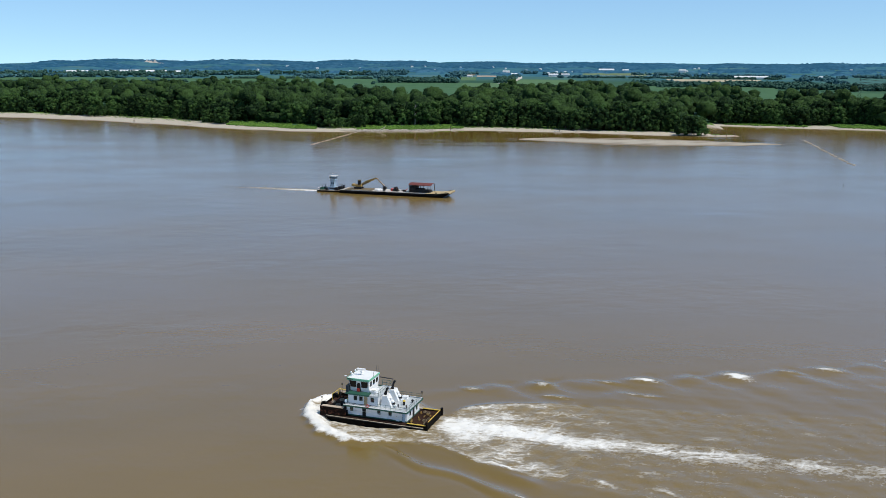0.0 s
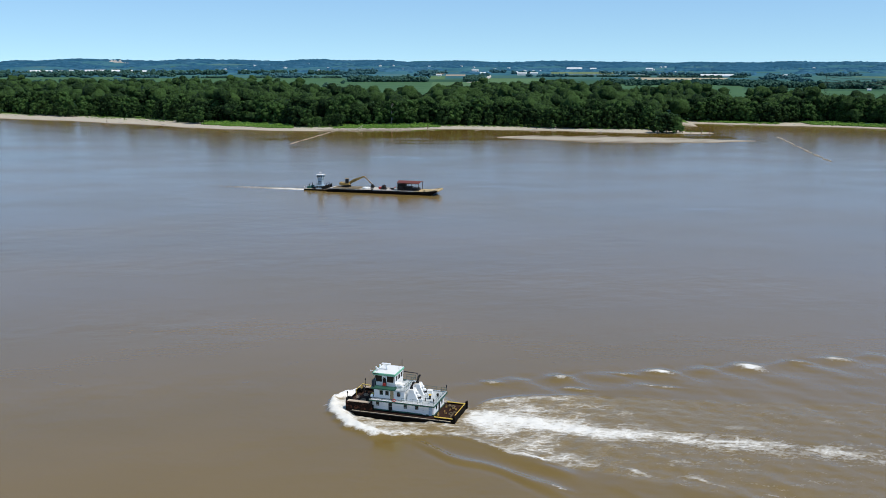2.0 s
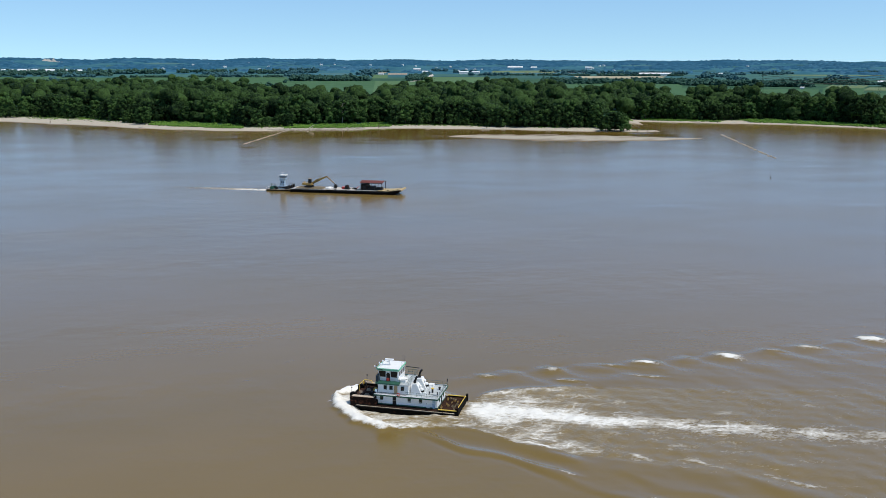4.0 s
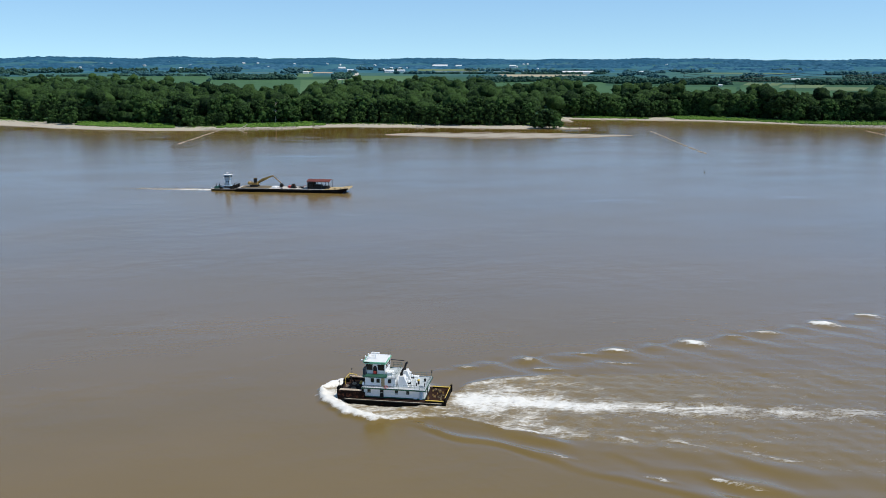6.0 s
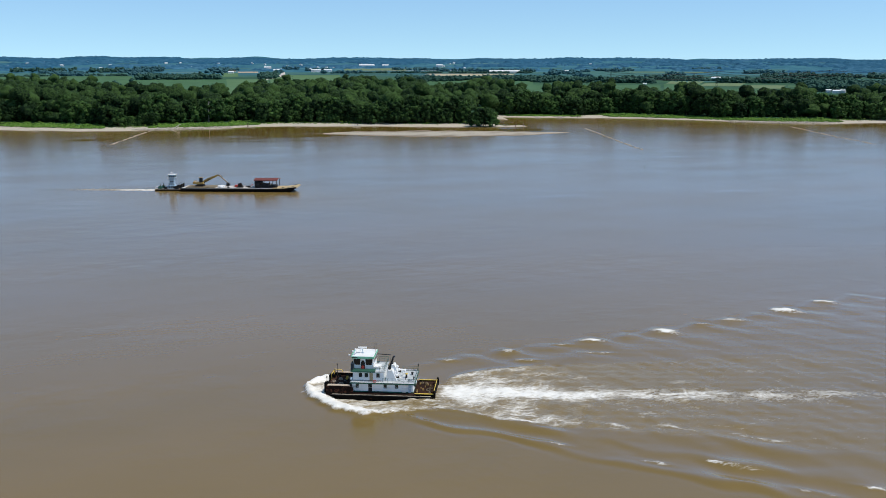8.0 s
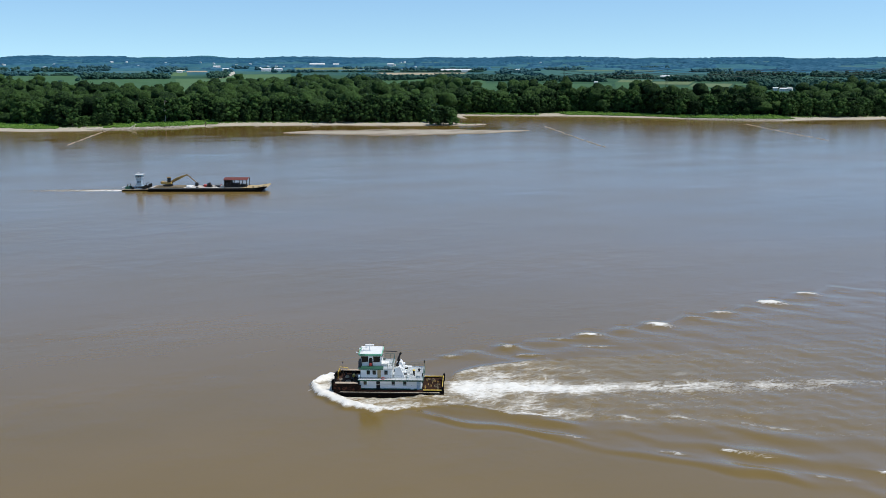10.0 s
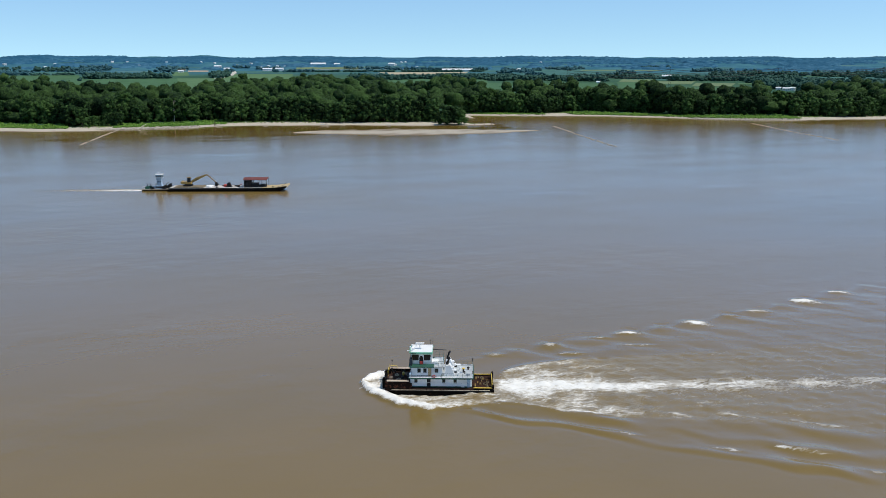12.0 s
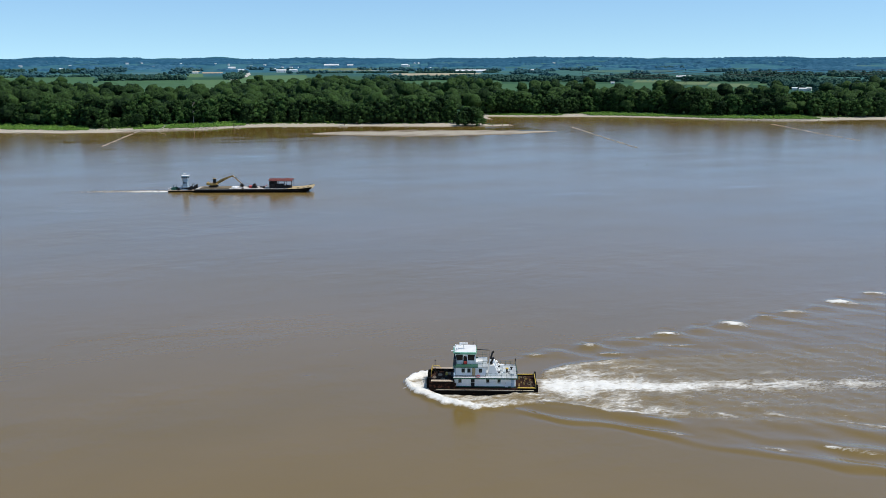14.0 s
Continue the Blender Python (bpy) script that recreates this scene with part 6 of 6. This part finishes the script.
def field(kind, a0, a1, r0, r1, label, skew=0.0):
    na, nr = max(2, int((a1 - a0) / 0.25)), max(2, int((r1 - r0) / 25))
    A, Rr = np.meshgrid(np.linspace(a0, a1, na), np.linspace(r0, r1, nr))
    A = A + skew * (Rr - r0) / (r1 - r0)
    X, Y = polar(A, Rr)
    Zf = land(X, Y) + 0.5
    i = np.arange(X.size).reshape(X.shape)
    quads = np.stack([i[:-1, :-1], i[1:, :-1], i[1:, 1:], i[:-1, 1:]], -1).reshape(-1, 4)[:, ::-1]
    me = bpy.data.meshes.new("crop_field")
    fill_mesh(me, np.stack([X, Y, Zf], -1).reshape(-1, 3), quads)
    me.polygons.foreach_set("use_smooth", np.ones(len(quads), bool))
    me.materials.append(CROPS[kind])
    tagged(new("crop_field", me), label, "field", "farm fields", "structure")


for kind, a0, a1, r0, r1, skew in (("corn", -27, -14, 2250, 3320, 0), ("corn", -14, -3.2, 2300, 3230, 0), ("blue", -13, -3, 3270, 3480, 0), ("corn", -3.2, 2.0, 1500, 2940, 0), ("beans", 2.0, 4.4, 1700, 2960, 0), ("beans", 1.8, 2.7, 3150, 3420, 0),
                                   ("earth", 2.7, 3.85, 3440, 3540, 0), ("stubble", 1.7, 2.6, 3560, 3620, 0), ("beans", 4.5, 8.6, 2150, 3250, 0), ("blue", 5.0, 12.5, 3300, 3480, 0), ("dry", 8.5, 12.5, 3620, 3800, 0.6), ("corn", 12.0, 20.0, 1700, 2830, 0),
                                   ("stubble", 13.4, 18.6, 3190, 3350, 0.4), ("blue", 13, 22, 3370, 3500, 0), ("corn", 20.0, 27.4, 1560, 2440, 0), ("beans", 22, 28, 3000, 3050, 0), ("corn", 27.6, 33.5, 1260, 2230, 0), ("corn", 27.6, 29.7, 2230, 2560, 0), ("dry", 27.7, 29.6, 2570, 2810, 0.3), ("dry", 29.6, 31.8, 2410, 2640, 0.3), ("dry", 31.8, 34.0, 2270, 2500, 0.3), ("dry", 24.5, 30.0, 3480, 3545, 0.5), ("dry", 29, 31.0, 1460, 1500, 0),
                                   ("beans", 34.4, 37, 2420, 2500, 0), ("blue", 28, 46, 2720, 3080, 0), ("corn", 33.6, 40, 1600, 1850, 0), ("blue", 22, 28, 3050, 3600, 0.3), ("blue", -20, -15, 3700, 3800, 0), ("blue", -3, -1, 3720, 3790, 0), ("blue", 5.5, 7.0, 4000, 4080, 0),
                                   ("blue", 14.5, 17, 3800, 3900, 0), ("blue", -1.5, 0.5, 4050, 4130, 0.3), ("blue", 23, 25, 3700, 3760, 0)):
    field(kind, a0, a1, r0, r1, {"corn": "green field of young corn", "beans": "paler green bean field", "blue": "far green crop field with haze in its colour", "stubble": "pale tan field of cut wheat", "dry": "dry yellowish grass field", "earth": "bare pinkish earth field"}[kind], skew)


rng_f = random.Random(31)
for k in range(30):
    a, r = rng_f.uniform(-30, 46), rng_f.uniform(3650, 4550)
    field("blue", a, a + rng_f.uniform(0.5, 2.2), r, r + rng_f.uniform(40, 110), "small pale haze-tinted field on the wooded hills", rng_f.uniform(-0.4, 0.4))


def ribbon(name, pts, width, material, label, category):
    """A road that follows the ground through points of (bearing, range)."""
    ctrl = [polar(a, r) for a, r in pts]
    xs = np.interp(np.linspace(0, len(ctrl) - 1, 40), range(len(ctrl)), [c[0] for c in ctrl])
    ys = np.interp(np.linspace(0, len(ctrl) - 1, 40), range(len(ctrl)), [c[1] for c in ctrl])
    d = np.stack([np.gradient(xs), np.gradient(ys)], -1)
    d /= np.linalg.norm(d, axis=1)[:, None]
    left = np.stack([xs - d[:, 1] * width / 2, ys + d[:, 0] * width / 2], -1)
    right = np.stack([xs + d[:, 1] * width / 2, ys - d[:, 0] * width / 2], -1)
    V = np.concatenate([left, right])
    zz = land(V[:, 0], V[:, 1]) + 0.9
    n = len(xs)
    quads = np.array([(k, k + n, k + n + 1, k + 1) for k in range(n - 1)])
    me = bpy.data.meshes.new(name)
    fill_mesh(me, np.column_stack([V, zz]), quads)
    me.materials.append(material)
    tagged(new(name, me), label, category, kind="structure")


ribbon("road", [(4.15, 2900), (4.5, 3000), (5.05, 3150), (5.3, 3330), (5.25, 3480)], 14, GRAVEL, "pale gravel road curving between fields", "road")
ribbon("road", [(28.6, 1530), (31.5, 1545)], 9, GRAVEL, "pale gravel track beside a corn field", "road")
ribbon("road", [(7, 3560), (12, 3600), (20, 3640)], 10, GRAVEL, "pale road along the foot of the hills", "road")


def shed(a, r, w, d, h, label, turn=0.0, walls=None, roof=None):
    """A gabled farm building with a door and windows in its long wall."""
    x, y = polar(a, r)
    z = float(land(x, y))
    ob = thing("farm_building", pose(float(x), float(y), z - 0.4, 0, 0, -a + turn), label, "building", "distant farm buildings")
    wall = part("wall", prismed([(-d / 2, 0), (d / 2, 0), (d / 2, h), (0, h + d * 0.18), (-d / 2, h)], "x", -w / 2, w / 2), walls or WALLPALE, ob)
    part("roof", prismed([(-d / 2 - 0.6, h - 0.1), (0, h + d * 0.2), (d / 2 + 0.6, h - 0.1), (d / 2 + 0.6, h + 0.3), (0, h + d * 0.2 + 0.4), (-d / 2 - 0.6, h + 0.3)], "x", -w / 2 - 0.6, w / 2 + 0.6), roof or METALROOF, ob)
    part("door", boxed(-1.1, 1.1, -d / 2 - 0.12, -d / 2 + 0.05, 0.2, min(2.6, h * 0.6)), PALEBLUE, wall)
    for k in (-0.32, 0.32):
        part("window", boxed(k * w - 0.6, k * w + 0.6, -d / 2 - 0.08, -d / 2 + 0.05, h * 0.45, h * 0.65), GLASS, wall)


rng_b = random.Random(23)
for k in range(9):
    shed(-20.4 + k * 0.70 + rng_b.uniform(-0.1, 0.1), 3660 + rng_b.uniform(-15, 15), rng_b.uniform(22, 46), 24, rng_b.uniform(5, 8), "long white factory building below the hills", rng_b.uniform(-6, 6), METALROOF)
for a, r, w, d, h, lab in ((2.3, 3400, 18, 12, 6, "white farm shed at the edge of a field"), (17.95, 3420, 60, 22, 6, "long white livestock shed among fields"), (18.8, 3420, 55, 22, 6, "long white livestock shed among fields"),
                           (10.2, 3950, 60, 26, 8, "long pale industrial building on a rise"), (11.3, 3960, 24, 20, 8, "pale building on a rise"), (14.5, 3900, 26, 18, 9, "white house among trees"), (4.9, 3520, 22, 14, 8, "white farmhouse by the road"), (4.4, 3700, 26, 16, 9, "white farmhouse among trees"),
                           (7.2, 3500, 34, 18, 7, "white farm building beyond the fields"), (7.9, 3520, 28, 16, 7, "white farm building beyond the fields"), (30.7, 2960, 44, 18, 6, "long white barn across green fields"), (31.3, 2980, 14, 10, 5, "small white shed across green fields"),
                           (32.6, 1500, 14, 10, 5, "white shed behind the riverside trees"), (36.9, 2010, 13, 9, 5, "white roofed farm house among trees"), (37.25, 2040, 10, 8, 5, "white roofed shed among trees"), (36.5, 2050, 10, 8, 5, "white roofed shed among trees"),
                           (22.0, 3480, 18, 12, 6, "small pale farm building"), (26.5, 2480, 9, 8, 3.5, "pale farm shed by a hedgerow"), (35.5, 2700, 16, 10, 5, "white shed on a far field")):
    shed(a, r, w, d, h, lab, rng_b.uniform(-12, 12))
for k in range(34):
    a = rng_b.choice([rng_b.gauss(-7.5, 1.5), rng_b.gauss(-6, 2), rng_b.uniform(-12, 30), rng_b.gauss(3, 1.5), rng_b.gauss(16, 3), rng_b.gauss(8, 2)])
    shed(a, rng_b.uniform(3680, 4450), rng_b.uniform(8, 12), rng_b.uniform(6, 8), rng_b.uniform(3.5, 5), "small white house on the wooded hills", rng_b.uniform(-60, 60))


def quarry():
    """A raw pale cut in the hill, with spoil."""
    rng = random.Random(3)
    for da, dr, w, h in ((0, 0, 26, 17), (-0.35, 30, 20, 14), (0.4, -20, 18, 8), (-2.2, -60, 46, 6)):
        x, y = polar(-16.1 + da, 4470 + dr)
        bm = bmesh.new()
        bmesh.ops.create_grid(bm, x_segments=14, y_segments=10, size=1)
        for v in bm.verts:
            t = (v.co.y + 1) / 2
            ragged = 0.7 + 0.3 * math.sin(v.co.x * 5 + da * 9) + rng.uniform(-0.1, 0.1)
            v.co = Vector((v.co.x * w * (1 - 0.5 * t) + rng.uniform(-2, 2), t * 40 + rng.uniform(-3, 3), h * (0.1 + 0.9 * t) * ragged * (1 - 0.4 * v.co.x ** 2)))
        ob = new("quarry_face", mesh_of("quarry_face", bm, SCAR))
        ob.matrix_world = pose(float(x), float(y), float(land(x, y)) - 1, 0, 0, 16)
        tagged(ob, "pale raw earth cut high in the far hill", "quarry", "quarry cuts", "structure")


SCAR = crop("pale_quarry_stone", (0.36, 0.35, 0.33), (0.52, 0.47, 0.42), 0.03)
quarry()


def pylon(a, r, h):
    x, y = polar(a, r)
    p = thing("power_pylon", pose(float(x), float(y), float(land(x, y)), 0, 0, -a), "thin grey steel power pylon in the fields", "pylon", "power pylons")
    bm = bmesh.new()
    for s in (1, -1):
        for q in (1, -1):
            tube(bm, [(3.2 * s, 3.2 * q, 0), (0.5 * s, 0.5 * q, h)], 0.16, 4)
    for k in range(7):
        w0, w1 = 3.2 - 2.7 * k / 7, 3.2 - 2.7 * (k + 1) / 7
        for s in (1, -1):
            tube(bm, [(-w0, s * w0, h * k / 7), (w1, s * w1, h * (k + 1) / 7)], 0.1, 4)
            tube(bm, [(w0, s * w0, h * k / 7), (-w1, s * w1, h * (k + 1) / 7)], 0.1, 4)
    part("mast", bm, STEEL, p)
    for f in (0.72, 0.84, 0.96):
        part("crossarm", tubed([(-7, 0, h * f), (7, 0, h * f)], 0.18, 4), STEEL, p)
    return x, y, float(land(x, y)), h


posts = [pylon(a, r, 42) for a, r in ((24.5, 1900), (30.5, 2080), (36.5, 2280), (42.5, 2550))]
for f, off in ((0.72, -7), (0.72, 7), (0.84, -7), (0.84, 7), (0.96, -7), (0.96, 7)):
    for (xa, ya, za, ha), (xb, yb, zb, hb) in zip(posts, posts[1:]):
        pts = []
        for t in np.linspace(0, 1, 9):
            pts.append((xa + (xb - xa) * t, ya + (yb - ya) * t + off * 0.6, za + (zb - za) * t + ha * f - 4 * 6 * t * (1 - t)))
        ob = new("power_cable", mesh_of("power_cable", tubed(pts, 0.2, 4), STEEL))
        tagged(ob, "thin power cable strung between pylons", "cable", "power cables")
